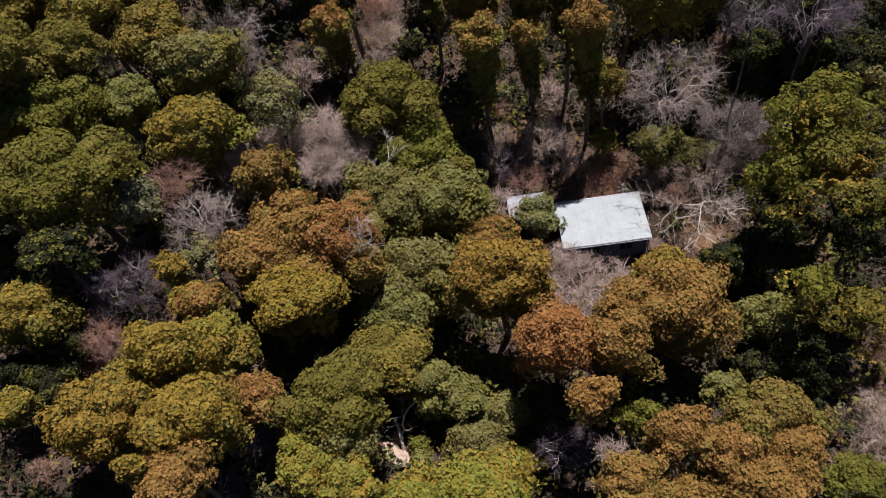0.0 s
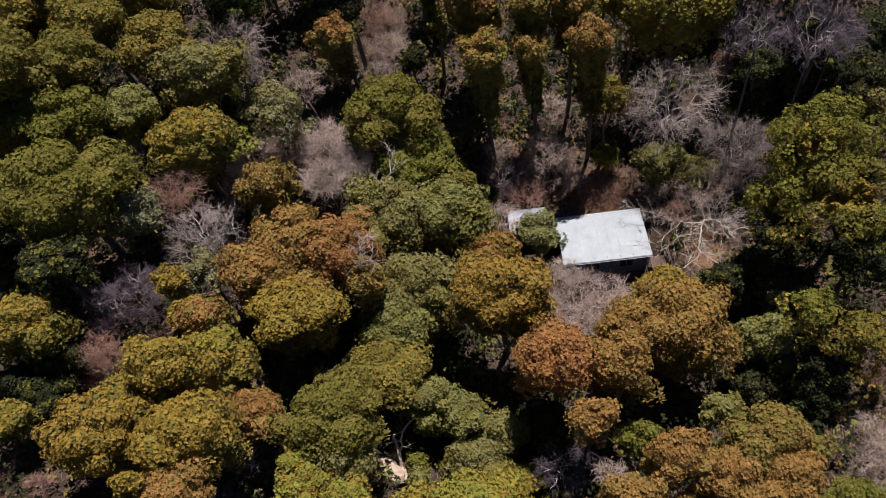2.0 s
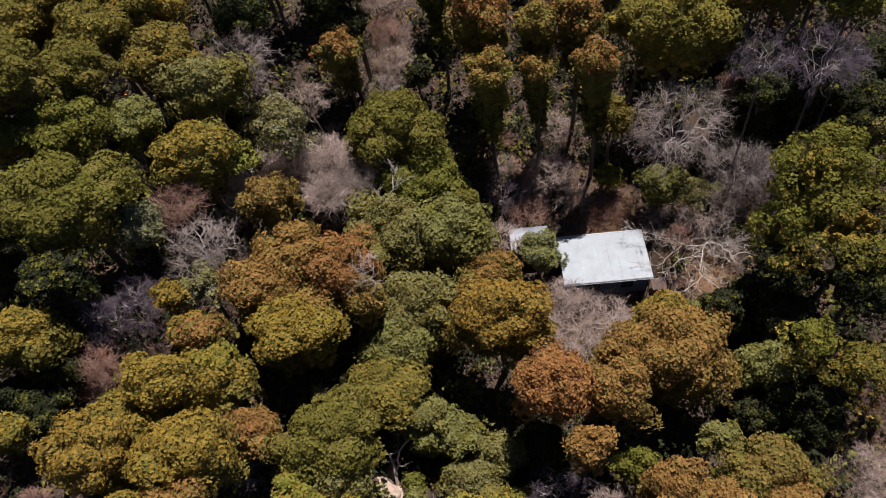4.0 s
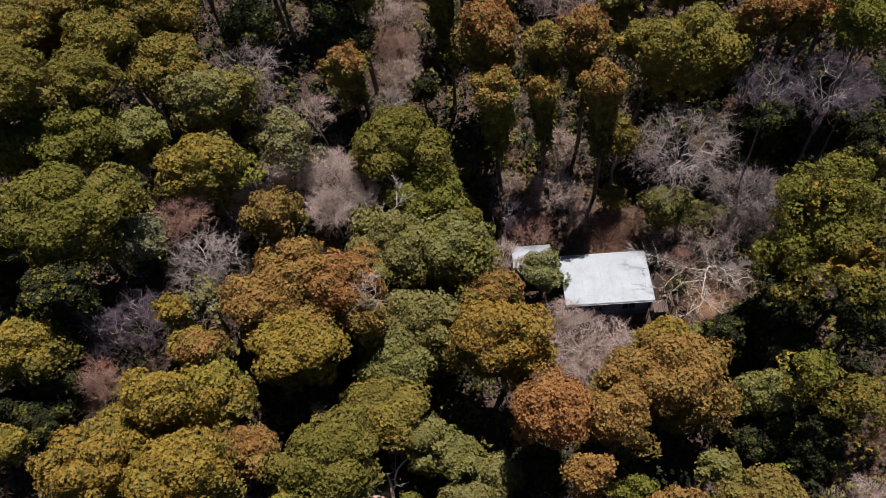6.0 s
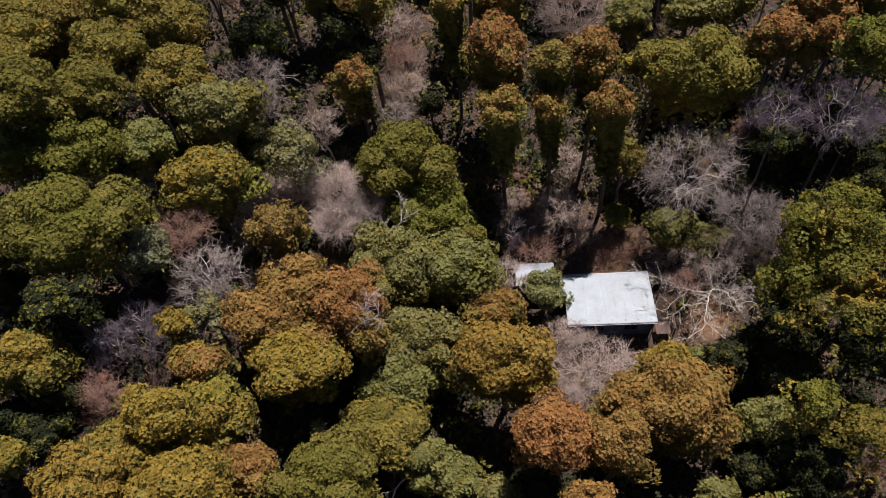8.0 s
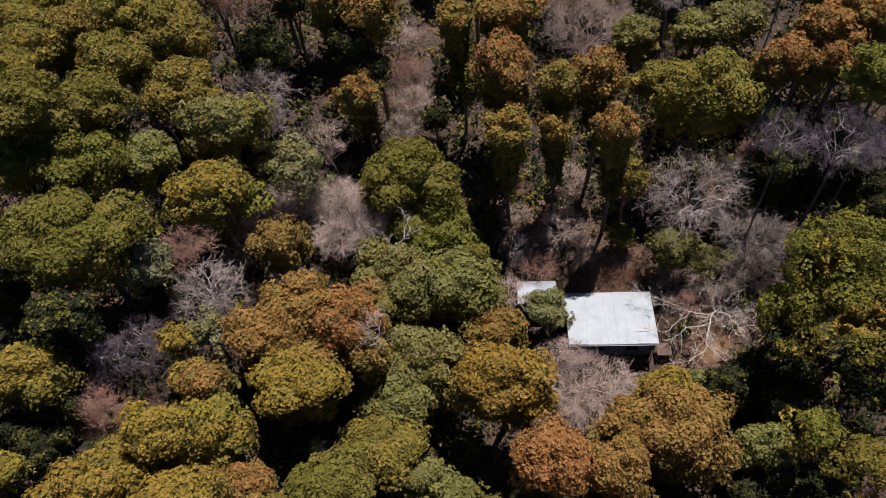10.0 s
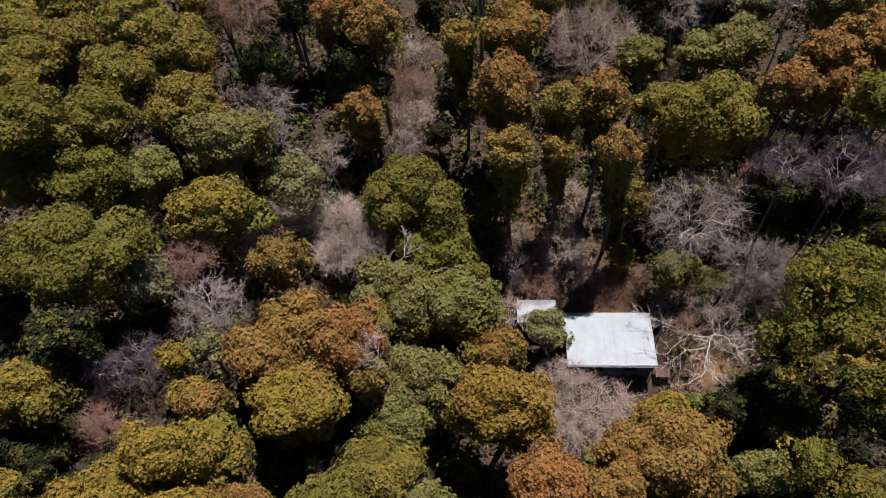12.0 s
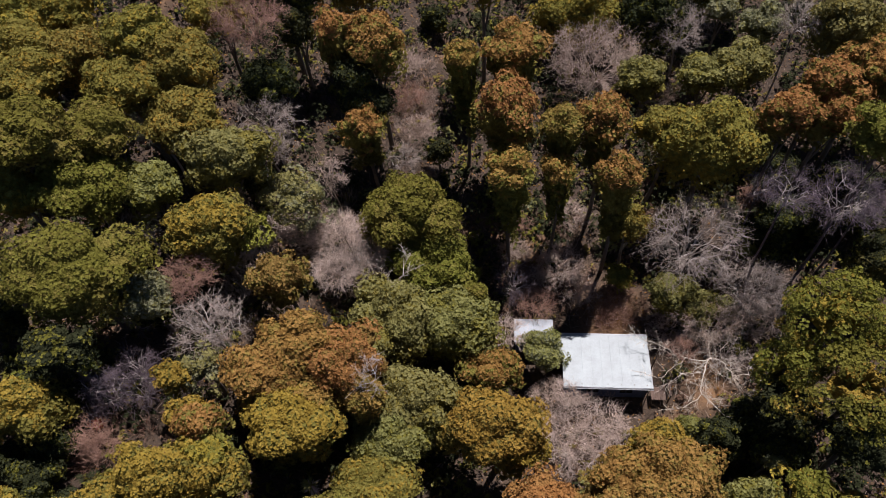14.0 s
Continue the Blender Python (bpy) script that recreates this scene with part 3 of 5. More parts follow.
# ---- hut ----
def build_hut():
    W, D, SLOPE = 7.0, 4.95, -math.tan(radians(8))
    hut = thing("hut", 0, 0, 0.3, "small dark-boarded hut with pale metal lean-to roof", "hut")
    eave = 2.7

    def roof_z(y):
        return eave + y * SLOPE

    # boarded walls under the roof
    lo_x, hi_x, lo_y, hi_y = 0.25, 6.75, 0.3, 4.7
    for wall_name, a, b in (("front_wall", (lo_x, lo_y), (hi_x, lo_y)), ("back_wall", (lo_x, hi_y), (hi_x, hi_y)),
                            ("side_wall", (lo_x, lo_y), (lo_x, hi_y)), ("side_wall", (hi_x, lo_y), (hi_x, hi_y))):
        top, far_top = roof_z(a[1]) - 0.04, roof_z(b[1]) - 0.04
        bm = box((min(a[0], b[0]) - 0.05, min(a[1], b[1]) - 0.05, -0.3), (max(a[0], b[0]) + 0.05, max(a[1], b[1]) + 0.05, top), 0)
        for v in bm.verts:
            if v.co.z > 0:
                v.co.z = roof_z(v.co.y) - 0.03
        wall = part(wall_name, bm, WALL, hut)
        if wall_name == "front_wall":
            step = 0.22
            for i in range(int((hi_x - lo_x) / step)):
                x = lo_x + i * step
                part("board", box((x + 0.008, lo_y - 0.075, -0.28), (x + step - 0.008, lo_y - 0.052, top - 0.03), 0.006), WALL, wall)
        if wall_name == "side_wall" and a[0] == hi_x:
            for i in range(20):
                y = lo_y + i * 0.22
                part("board", box((hi_x + 0.052, y + 0.008, -0.28), (hi_x + 0.075, y + 0.212, roof_z(y + 0.212) - 0.03), 0.006), WALL, wall)
    for x in (1.9, 4.6):
        window = part("window", box((x, lo_y - 0.10, 1.0), (x + 1.0, lo_y - 0.078, 1.9), 0.005), GLASS_DARK, hut, "dark front window")
        for lo, hi in (((x - 0.06, 0.94), (x + 1.06, 1.0)), ((x - 0.06, 1.9), (x + 1.06, 1.96)), ((x - 0.06, 1.0), (x, 1.9)), ((x + 1.0, 1.0), (x + 1.06, 1.9)), ((x + 0.48, 1.0), (x + 0.52, 1.9))):
            part("frame", box((lo[0], lo_y - 0.115, lo[1]), (hi[0], lo_y - 0.08, hi[1]), 0.005), WALL, window)
    # corrugated sheets, side by side, each a little off its neighbour
    sheets = 9
    wide = W / sheets
    rng = np.random.default_rng(7)
    for s in range(sheets):
        ribs = 20
        u = np.linspace(0, 1, ribs * 2 + 1)
        x = s * wide + u * (wide + 0.03)
        wave = 0.011 * np.cos(x / wide * ribs * 2 * np.pi)
        rows = np.linspace(-0.02 + rng.uniform(-0.02, 0.02), D, 6)
        verts, faces = [], []
        lift = 0.001 * (s % 2)
        for k, y in enumerate(rows):
            verts.append(np.stack([x, np.full_like(x, y), roof_z(y) + wave + lift + rng.uniform(-0.003, 0.003)], 1))
        n = len(x)
        for k in range(len(rows) - 1):
            i = np.arange(n - 1) + k * n
            faces.append(np.stack([i, i + 1, i + n + 1, i + n], 1))
        top = np.concatenate(verts)
        f = np.concatenate(faces)
        low = top - np.array([0, 0, 0.006])
        m = len(top)
        edge = np.arange(n - 1)
        rim = np.stack([edge, edge + n, edge + 1 + n, edge + 1], 1) + 2 * m
        me = mesh_of("roof_sheet", np.concatenate([top, low, top[:n], low[:n]]), np.concatenate([f, f[:, ::-1] + m, rim]), [ROOF], smooth=True)
        sheet = child("roof_sheet", me, hut)
        for y in (0.25, 1.7, 3.2, 4.7):
            for q in (0.2, 0.5, 0.8):
                screw = box((s * wide + q * wide - 0.012, y - 0.012, roof_z(y) + 0.008), (s * wide + q * wide + 0.012, y + 0.012, roof_z(y) + 0.02), 0)
                part("screw", screw, TRIM, sheet)
    # a narrow lean-to roof along the back of the side wall
    u = np.linspace(0, 1, 37)
    x = -0.98 + 0.94 * u
    wave = 0.011 * np.cos(u * 18 * 2 * np.pi)
    ends = [np.stack([x, np.full_like(x, y), roof_z(y) - 0.02 + wave], 1) for y in (2.75, 4.9)]
    i = np.arange(36)
    f = np.stack([i, i + 1, i + 38, i + 37], 1)
    top = np.concatenate(ends)
    child("roof_sheet", mesh_of("roof_sheet", np.concatenate([top, top - np.array([0, 0, 0.008])]), np.concatenate([f, f[:, ::-1] + 74]), [ROOF], smooth=True), hut)
    for y in (2.85, 4.75):
        part("post", box((-0.92, y - 0.045, -0.5), (-0.83, y + 0.045, roof_z(y) - 0.06), 0.008), TIMBER, hut)
    part("fascia", box((-0.02, -0.06, eave - 0.17), (W + 0.02, -0.03, eave - 0.012), 0.006), TRIM, hut, "pale front fascia board")
    gutter = bmesh.new()
    prof = [(math.cos(a) * 0.055, math.sin(a) * 0.055) for a in np.linspace(math.pi, 2 * math.pi, 7)]
    rows = [[gutter.verts.new((x, -0.12 + p[0], eave - 0.03 + p[1])) for p in prof] for x in (-0.05, W + 0.05)]
    for i in range(6):
        gutter.faces.new((rows[0][i], rows[1][i], rows[1][i + 1], rows[0][i + 1]))
    bmesh.ops.solidify(gutter, geom=gutter.faces[:], thickness=0.004)
    part("gutter", gutter, TRIM, hut, "narrow grey gutter")
    for x in (-0.03, W + 0.005):
        bm = bmesh.new()
        vs = [bm.verts.new((x + dx, y, roof_z(y) + dz)) for dx in (0, 0.03) for y in (0, D) for dz in (-0.14, 0.035)]
        for q in ((0, 1, 3, 2), (4, 6, 7, 5), (0, 4, 5, 1), (2, 3, 7, 6), (1, 5, 7, 3), (0, 2, 6, 4)):
            bm.faces.new([vs[i] for i in q])
        part("barge_board", bm, TRIM, hut)
    for x in np.linspace(0.4, 6.6, 7):
        part("rafter", box((x - 0.03, -0.02, eave - 0.13), (x + 0.03, 0.3, eave - 0.03), 0), TIMBER, hut)
    part("downpipe", box((6.86, 0.14, -0.2), (6.93, 0.21, eave - 0.08), 0.02), TRIM, hut, "grey downpipe")
    part("ridge_flashing", box((-0.03, D - 0.05, roof_z(D) + 0.014), (W + 0.03, D + 0.06, roof_z(D) + 0.03), 0.004), TRIM, hut)
    # small annexe behind, with its own weathered roof
    annexe = thing("annexe", 0, 0, 0.3, "small annexe with weathered grey corrugated roof", "shed")
    ax0, ax1, ay0, ay1, az0, az1 = -4.0, -0.73, 3.9, 6.15, 2.4, 2.2
    for nm, lo, hi in (("front_wall", (ax0 + 0.2, ay0 + 0.15, -0.3), (ax1 - 0.1, ay0 + 0.25, az1 - 0.03)), ("back_wall", (ax0 + 0.2, ay1 - 0.25, -0.3), (ax1 - 0.1, ay1 - 0.15, az1 - 0.03)),
                       ("side_wall", (ax0 + 0.12, ay0 + 0.15, -0.3), (ax0 + 0.2, ay1 - 0.15, az1 - 0.03)), ("side_wall", (ax1 - 0.1, ay0 + 0.15, -0.3), (ax1 - 0.02, ay1 - 0.15, az1 - 0.03))):
        part(nm, box(lo, hi, 0.01), WALL, annexe)
    for s in range(4):
        wide_ = (ax1 - ax0) / 4
        u = np.linspace(0, 1, 41)
        x = ax0 + (s + u) * wide_
        wave = 0.012 * np.cos(u * 20 * 2 * np.pi) + 0.004 * (s % 2)
        a = np.stack([x, np.full_like(x, ay0), az0 + wave], 1)
        b = np.stack([x, np.full_like(x, ay1), az1 + wave], 1)
        i = np.arange(40)
        top = np.concatenate([a, b])
        f = np.stack([i, i + 1, i + 42, i + 41], 1)
        child("roof_sheet", mesh_of("roof_sheet", np.concatenate([top, top - np.array([0, 0, 0.008])]), np.concatenate([f, f[:, ::-1] + 82]), [OLD_ROOF], smooth=True), annexe)
    part("edge_trim", box((ax1 - 0.02, ay0, az1 - 0.12), (ax1 + 0.01, ay1, az1 - 0.03), 0, pose(0, 0, 0, 0, 0, 0)), TRIM, annexe)
    # landing and steps at the gable end
    deck = thing("landing", 7.9, 0.6, 0.3, "weathered timber landing beside the hut", "deck")
    for i in range(7):
        part("plank", box((-0.75 + i * 0.18, -0.9, 0.95), (-0.75 + i * 0.18 + 0.165, 0.2, 0.99), 0.006), TIMBER, deck)
    for px, py in ((-0.7, -0.85), (0.62, -0.85), (-0.7, 0.45), (0.62, 0.45)):
        part("post", box((px - 0.05, py - 0.05, -0.5), (px + 0.05, py + 0.05, 1.9 if px > 0 else 0.95), 0.01), TIMBER, deck)
    part("rail", box((0.57, -0.9, 1.85), (0.67, 0.5, 1.92), 0.01), TIMBER, deck)
    part("rail", box((0.6, -0.85, 1.4), (0.64, 0.45, 1.47), 0.01), TIMBER, deck)
    pole = thing("pole", 7.45, 2.6, 0.3, "slim weathered timber pole beside the hut", "pole")
    child("shaft", limb_mesh([(0, 0, -0.4), (0.02, 0, 1.6), (0, 0, 3.9)], [0.06, 0.055, 0.05], 8, TIMBER, "shaft"), pole)


build_hut()

# ---- trees begin
leafy("olive", -32.91, 19.93, 22.43, 2.79, 1.74)
leafy("olive", -38.70, 19.83, 20.36, 3.16, 1.97)
leafy("olive", -42.03, 16.44, 20.74, 3.67, 2.29)
leafy("olive", -30.69, 18.92, 20.63, 3.57, 2.23)
leafy("olive", -33.71, 16.28, 20.77, 3.02, 1.87)
leafy("olive", -29.62, 15.02, 18.78, 3.41, 1.86)
leafy("olive", -46.98, 24.45, 20.53, 3.19, 1.99)
leafy("olive", -42.93, 25.91, 19.81, 3.24, 2.02)
leafy("olive", -28.55, 24.08, 20.81, 2.32, 1.44)
leafy("green", -37.84, 9.42, 23.06, 3.39, 2.11)
leafy("green", -34.13, 11.48, 21.11, 2.70, 1.68)
leafy("green", -35.00, 7.83, 19.13, 3.42, 2.13)
leafy("olive", -40.09, 7.41, 19.17, 2.63, 1.65)
leafy("greygreen", -31.21, 9.38, 17.21, 2.37, 1.48)
bare("grey", -32.55, 15.27, 17.07, 2.57, 2.05)
leafy("greygreen", -26.06, 11.91, 17.55, 3.45, 2.15)
bare("grey", -24.48, 17.44, 14.99, 3.02, 2.41, main="grey")
leafy("shadegreen", -24.42, 20.35, 16.78, 2.20, 1.76)
leafy("olive2", -26.55, 6.43, 16.16, 3.10, 2.12)
leafy("limegreen", -23.75, 7.09, 14.57, 1.74, 1.05)
leafy("palegreen", -21.62, 11.28, 12.65, 2.93, 2.50)
bare("pale", -19.20, 13.84, 12.48, 1.73, 1.90)
leafy("shadegreen", -25.64, 14.05, 12.15, 1.64, 1.48)
leafy("green", -33.04, 0.65, 19.54, 4.43, 2.76)
leafy("shadegreen", -38.44, 0.37, 17.81, 1.92, 1.54)
leafy("silver", -29.94, 0.82, 15.44, 2.22, 1.80)
leafy("limegreen", -31.30, 3.71, 15.35, 1.59, 0.94)
leafy("brown", -21.48, 4.18, 13.06, 2.33, 1.50)
bare("pink", -17.95, 9.45, 8.00, 4.45, 2.30)
bare("pink", -18.16, 6.28, 9.60, 2.24, 1.57)
leafy("green", -12.50, 11.32, 11.02, 4.02, 2.73)
leafy("green", -10.81, 8.47, 8.09, 3.93, 2.52)
leafy("greygreen", -8.35, 3.38, 7.46, 3.54, 2.58)
leafy("greygreen", -13.27, 3.84, 7.65, 4.04, 2.76)
leafy("green", -7.35, 5.10, 8.27, 1.51, 1.04)
leafy("orange", -4.55, 12.34, 15.00, 2.05, 1.95, hang=True)
leafy("orange", -0.79, 13.63, 13.50, 1.53, 1.45, hang=True)
leafy("orange", -4.65, 17.55, 16.64, 2.74, 2.41, hang=True)
leafy("brown", -0.42, 16.18, 16.05, 1.83, 1.61, hang=True)
leafy("orange", 2.75, 16.83, 15.73, 2.25, 1.98, hang=True)
leafy("orange", 3.78, 11.84, 15.20, 1.92, 1.83, hang=True)
leafy("olive", 7.76, 18.44, 13.00, 2.16, 1.76)
leafy("olive", 11.77, 17.43, 13.00, 4.22, 3.08)
leafy("orange", 16.57, 17.42, 16.16, 2.19, 1.50)
leafy("orange", 20.45, 18.28, 15.57, 2.44, 1.67)
leafy("orange", 19.62, 19.77, 17.31, 2.09, 1.25)
leafy("orange", 23.29, 20.99, 17.29, 2.87, 1.96)
leafy("green", 22.44, 14.48, 17.05, 2.61, 2.23)
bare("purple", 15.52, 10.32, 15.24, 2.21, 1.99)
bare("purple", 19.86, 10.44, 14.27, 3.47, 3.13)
bare("grey", 10.19, 10.52, 8.27, 4.84, 3.87)
leafy("greygreen", 8.74, 7.70, 5.20, 1.96, 1.14)
leafy("olive", 4.96, 9.80, 3.90, 1.24, 0.97)
bare("grey", 15.15, 7.74, 5.36, 3.45, 2.76)
leafy("green2", 17.68, 1.85, 13.06, 3.58, 3.15)
leafy("green2", 15.16, -0.59, 10.44, 2.74, 1.93)
leafy("green2", 18.14, -3.13, 12.53, 3.47, 2.75)
leafy("deepgreen", 14.73, -3.60, 9.07, 2.23, 1.58)
leafy("deepgreen", 18.93, -5.93, 10.55, 2.56, 2.25)
bare("pale", 3.28, 30.54, 8.25, 5.07, 4.56)
leafy("orange", -8.46, 21.31, 18.03, 1.65, 1.45, hang=True)
leafy("orange", -4.30, 23.30, 17.09, 2.74, 2.41, hang=True)
leafy("orange", -18.71, 22.59, 20.10, 1.63, 1.43, hang=True)
leafy("orange", -15.67, 22.49, 19.12, 2.88, 2.11)
bare("rust", -25.00, 22.25, 21.05, 3.26, 2.61)
leafy("orange", -16.30, 17.28, 14.60, 1.95, 1.85, hang=True)
leafy("shadegreen", -17.24, 20.09, 16.61, 1.84, 2.20)
bare("pale", -14.90, 31.47, 7.67, 2.28, 1.20)
bare("rust", -14.51, 27.71, 6.89, 2.21, 1.20)
bare("pale", -13.25, 24.02, 6.39, 2.12, 1.20)
bare("grey", -14.31, 20.65, 6.20, 2.06, 1.20)
leafy("shadegreen", -24.75, 21.25, 16.47, 1.71, 1.71)
leafy("shadegreen", -16.35, 19.75, 14.85, 2.34, 2.11)
leafy("greygreen", 6.76, 25.03, 12.29, 2.28, 1.36)
leafy("greygreen", 11.86, 24.77, 12.80, 2.24, 1.34)
leafy("greygreen", 15.18, 25.82, 12.78, 2.87, 1.96)
leafy("silver", 18.13, 31.08, 12.59, 2.08, 1.60)
leafy("silver", 14.73, 33.43, 12.34, 1.47, 1.13)
bare("grey", 11.30, 32.95, 10.24, 3.33, 2.67)
leafy("shadegreen", 8.97, 34.87, 10.40, 3.52, 3.17)
leafy("greygreen", 23.03, 26.97, 16.20, 3.09, 2.38)
bare("grey", 19.14, 27.29, 16.08, 2.10, 1.89)
leafy("olive", 2.21, 36.75, 9.09, 4.35, 3.34)
leafy("deepgreen", -33.22, -4.53, 18.44, 2.04, 1.26)
leafy("shadegreen", -31.65, -4.67, 17.58, 0.94, 0.75)
leafy("yellowolive", -35.47, -7.61, 16.73, 2.66, 1.81)
leafy("yellow", -26.76, -4.70, 15.07, 1.25, 0.96)
leafy("palegreen", -25.16, -3.75, 14.08, 1.71, 1.17)
bare("purple", -30.05, -3.57, 13.27, 2.16, 1.94)
bare("purple", -31.45, -5.70, 15.37, 1.48, 1.33)
bare("rust", -31.84, -8.42, 13.61, 1.67, 1.34)
bare("grey", -25.59, -0.59, 13.84, 3.08, 1.85)
bare("rust", -27.61, 2.94, 14.92, 2.24, 1.34)
bare("pink", -24.41, 6.56, 12.42, 1.52, 1.37)
leafy("orange", -23.94, -7.98, 15.23, 1.75, 1.35)
leafy("yellow", -25.69, -11.50, 17.18, 2.15, 1.48)
leafy("olive2", -23.73, -10.78, 14.05, 2.90, 2.11)
leafy("yellow", -29.07, -15.45, 16.54, 2.81, 2.27)
leafy("olive2", -27.62, -13.16, 15.02, 2.72, 1.86)
leafy("yellow", -23.78, -15.65, 16.25, 2.87, 1.96)
leafy("orange2", -22.99, -13.54, 13.44, 1.30, 0.89)
leafy("orange2", -20.98, -13.71, 13.23, 1.88, 1.36)
leafy("orange2", -20.96, -3.98, 13.77, 2.95, 2.01)
leafy("orange2", -18.98, -1.61, 13.78, 3.11, 2.25)
leafy("orange2", -15.64, -2.52, 12.91, 3.01, 2.31)
leafy("orange2", -14.68, -4.31, 12.19, 1.99, 1.70)
leafy("yellow", -18.59, -7.06, 13.70, 3.11, 1.72)
leafy("greygreen", -11.14, -3.66, 8.15, 3.62, 2.62)
leafy("greygreen", -12.96, -6.50, 8.16, 2.75, 2.11)
leafy("olive", -13.51, -9.87, 8.89, 3.14, 1.66)
leafy("green", -15.97, -14.31, 13.33, 3.31, 2.11)
leafy("greygreen", -10.79, -11.73, 7.79, 1.53, 1.18)
leafy("greygreen", -8.92, -12.82, 6.73, 1.87, 1.28)
leafy("greygreen", -10.30, -12.29, 6.54, 2.00, 1.54)
leafy("greygreen", -6.28, -14.09, 5.53, 2.06, 1.58)
leafy("greygreen", -7.97, -15.46, 5.41, 2.16, 1.48)
leafy("green", -5.22, -17.04, 5.06, 1.45, 0.99)
leafy("orange", -5.61, 0.07, 6.23, 2.25, 1.64)
leafy("yellow", -5.23, -6.13, 11.15, 3.50, 2.29)
leafy("greygreen2", -1.76, 2.61, 4.35, 2.07, 1.59)
bare("pink", 1.21, -3.18, -0.86, 4.60, 1.89)
bare("pale", -1.27, -0.70, 2.87, 1.47, 0.74)
leafy("rust", -2.16, -11.86, 12.40, 2.76, 2.32)
leafy("rust", -0.50, -15.65, 12.30, 1.42, 1.09)
leafy("orange2", 1.60, -12.00, 11.30, 2.30, 2.30)
leafy("orange2", 5.68, -8.65, 8.85, 3.80, 2.76)
leafy("orange2", 3.04, -8.89, 9.28, 2.11, 1.44)
leafy("yellow", 6.00, -6.12, 8.30, 2.20, 1.32)
leafy("greygreen", 13.00, -9.03, 5.43, 2.21, 1.71)
leafy("greygreen2", 14.14, -6.53, 6.40, 0.81, 0.70)
leafy("green2", 14.50, -9.13, 9.72, 1.63, 1.28)
leafy("green2", 17.76, -10.36, 7.53, 3.09, 1.90)
leafy("shadegreen", 10.64, -4.50, 5.83, 1.64, 1.64)
leafy("shadegreen", 14.29, -2.62, 3.27, 2.37, 2.13)
leafy("limegreen", 13.01, -14.11, 3.54, 0.81, 0.77)
leafy("orange2", 4.20, -17.74, 9.74, 2.02, 1.55)
leafy("orange2", 6.83, -18.96, 9.93, 2.02, 1.55)
leafy("brown", 9.54, -17.34, 9.66, 2.71, 2.02)
leafy("orange2", 10.39, -18.87, 9.39, 2.45, 1.88)
leafy("orange2", 0.69, -20.42, 10.47, 2.21, 1.71)
leafy("orange2", 4.76, -21.87, 7.71, 3.15, 2.15)
leafy("orange2", 8.75, -20.91, 9.38, 2.64, 1.80)
leafy("greygreen", 8.08, -14.40, 7.41, 1.39, 0.95)
leafy("green", 2.46, -15.76, 7.45, 1.58, 1.62)
bare("purple", -2.49, -16.95, 6.44, 2.37, 1.66)
bare("pale", -0.03, -18.41, 10.03, 1.00, 0.80)
bare("pale", 18.58, -16.27, 0.15, 2.10, 2.33)
bare("pale", 18.55, -18.23, -0.77, 2.94, 2.64)
leafy("green", 15.42, -20.09, 0.02, 2.15, 1.48)
leafy("yellowgreen", -17.62, -18.41, 12.86, 1.80, 1.23)
leafy("yellowgreen", -15.19, -19.30, 12.60, 1.86, 1.28)
leafy("yellowgreen", -11.76, -20.71, 11.67, 2.40, 1.64)
leafy("yellowgreen", -8.16, -20.48, 9.57, 3.78, 2.26)
leafy("greygreen", -15.94, -16.45, 11.72, 2.45, 1.86)
leafy("yellowgreen", -18.21, -16.95, 12.96, 1.19, 0.92)
leafy("olive2", -35.54, -13.59, 15.62, 1.55, 1.14)
bare("rust", -33.54, -17.18, 13.75, 0.93, 0.84)
bare("rust", -36.94, -15.63, 12.47, 1.42, 1.28)
leafy("orange2", -24.19, -18.90, 15.91, 2.24, 1.52)
leafy("yellow", -26.07, -18.42, 17.05, 0.98, 0.75)
bare("purple", -22.42, -15.39, 9.55, 1.82, 1.64)
bare("purple", -24.16, -18.01, 9.30, 1.78, 1.61)
bare("pink", -4.39, 3.41, 5.54, 1.59, 1.11)
bare("pale", 0.01, 10.33, 4.16, 2.57, 2.05)
bare("purple", -4.07, 9.12, 3.89, 2.44, 1.95)
bare("rust", -3.79, 15.78, 2.73, 1.57, 1.57)
bare("pale", 1.23, 16.81, 2.57, 2.10, 1.68)
leafy("palegreen", 4.31, 14.03, 2.25, 1.06, 1.08)
bare("pale", 11.86, 5.56, 3.54, 2.67, 1.87)
bare("rust", 9.42, 2.87, 3.91, 1.36, 0.82)
leafy("shadegreen", -24.38, 28.82, 19.15, 3.25, 2.93)
leafy("shadegreen", -23.15, 26.48, 17.06, 1.94, 2.33)
leafy("shadegreen", -12.32, 37.15, 8.50, 1.50, 1.30)
leafy("olive", -18.45, 30.83, 18.76, 3.31, 2.07)
leafy("olive", -7.26, 31.60, 17.94, 2.52, 1.94)
leafy("shadegreen", 15.45, 39.72, 10.32, 3.63, 3.26)
leafy("olive", 28.27, 25.80, 16.01, 3.28, 2.52)
leafy("green", -47.84, 13.82, 18.00, 2.26, 1.41)
bare("grey", -24.43, 16.14, 13.08, 2.83, 1.98, main="grey")
bare("pale", -17.38, 8.83, 11.95, 1.77, 1.06)
leafy("shadegreen", -30.75, 1.15, 12.75, 1.45, 1.31)
bare("grey", -32.31, 7.45, 14.43, 1.94, 1.55)
bare("grey", -15.82, 7.91, 9.29, 2.05, 1.44)
leafy("shadegreen", 17.34, 12.58, 9.50, 2.03, 1.62)
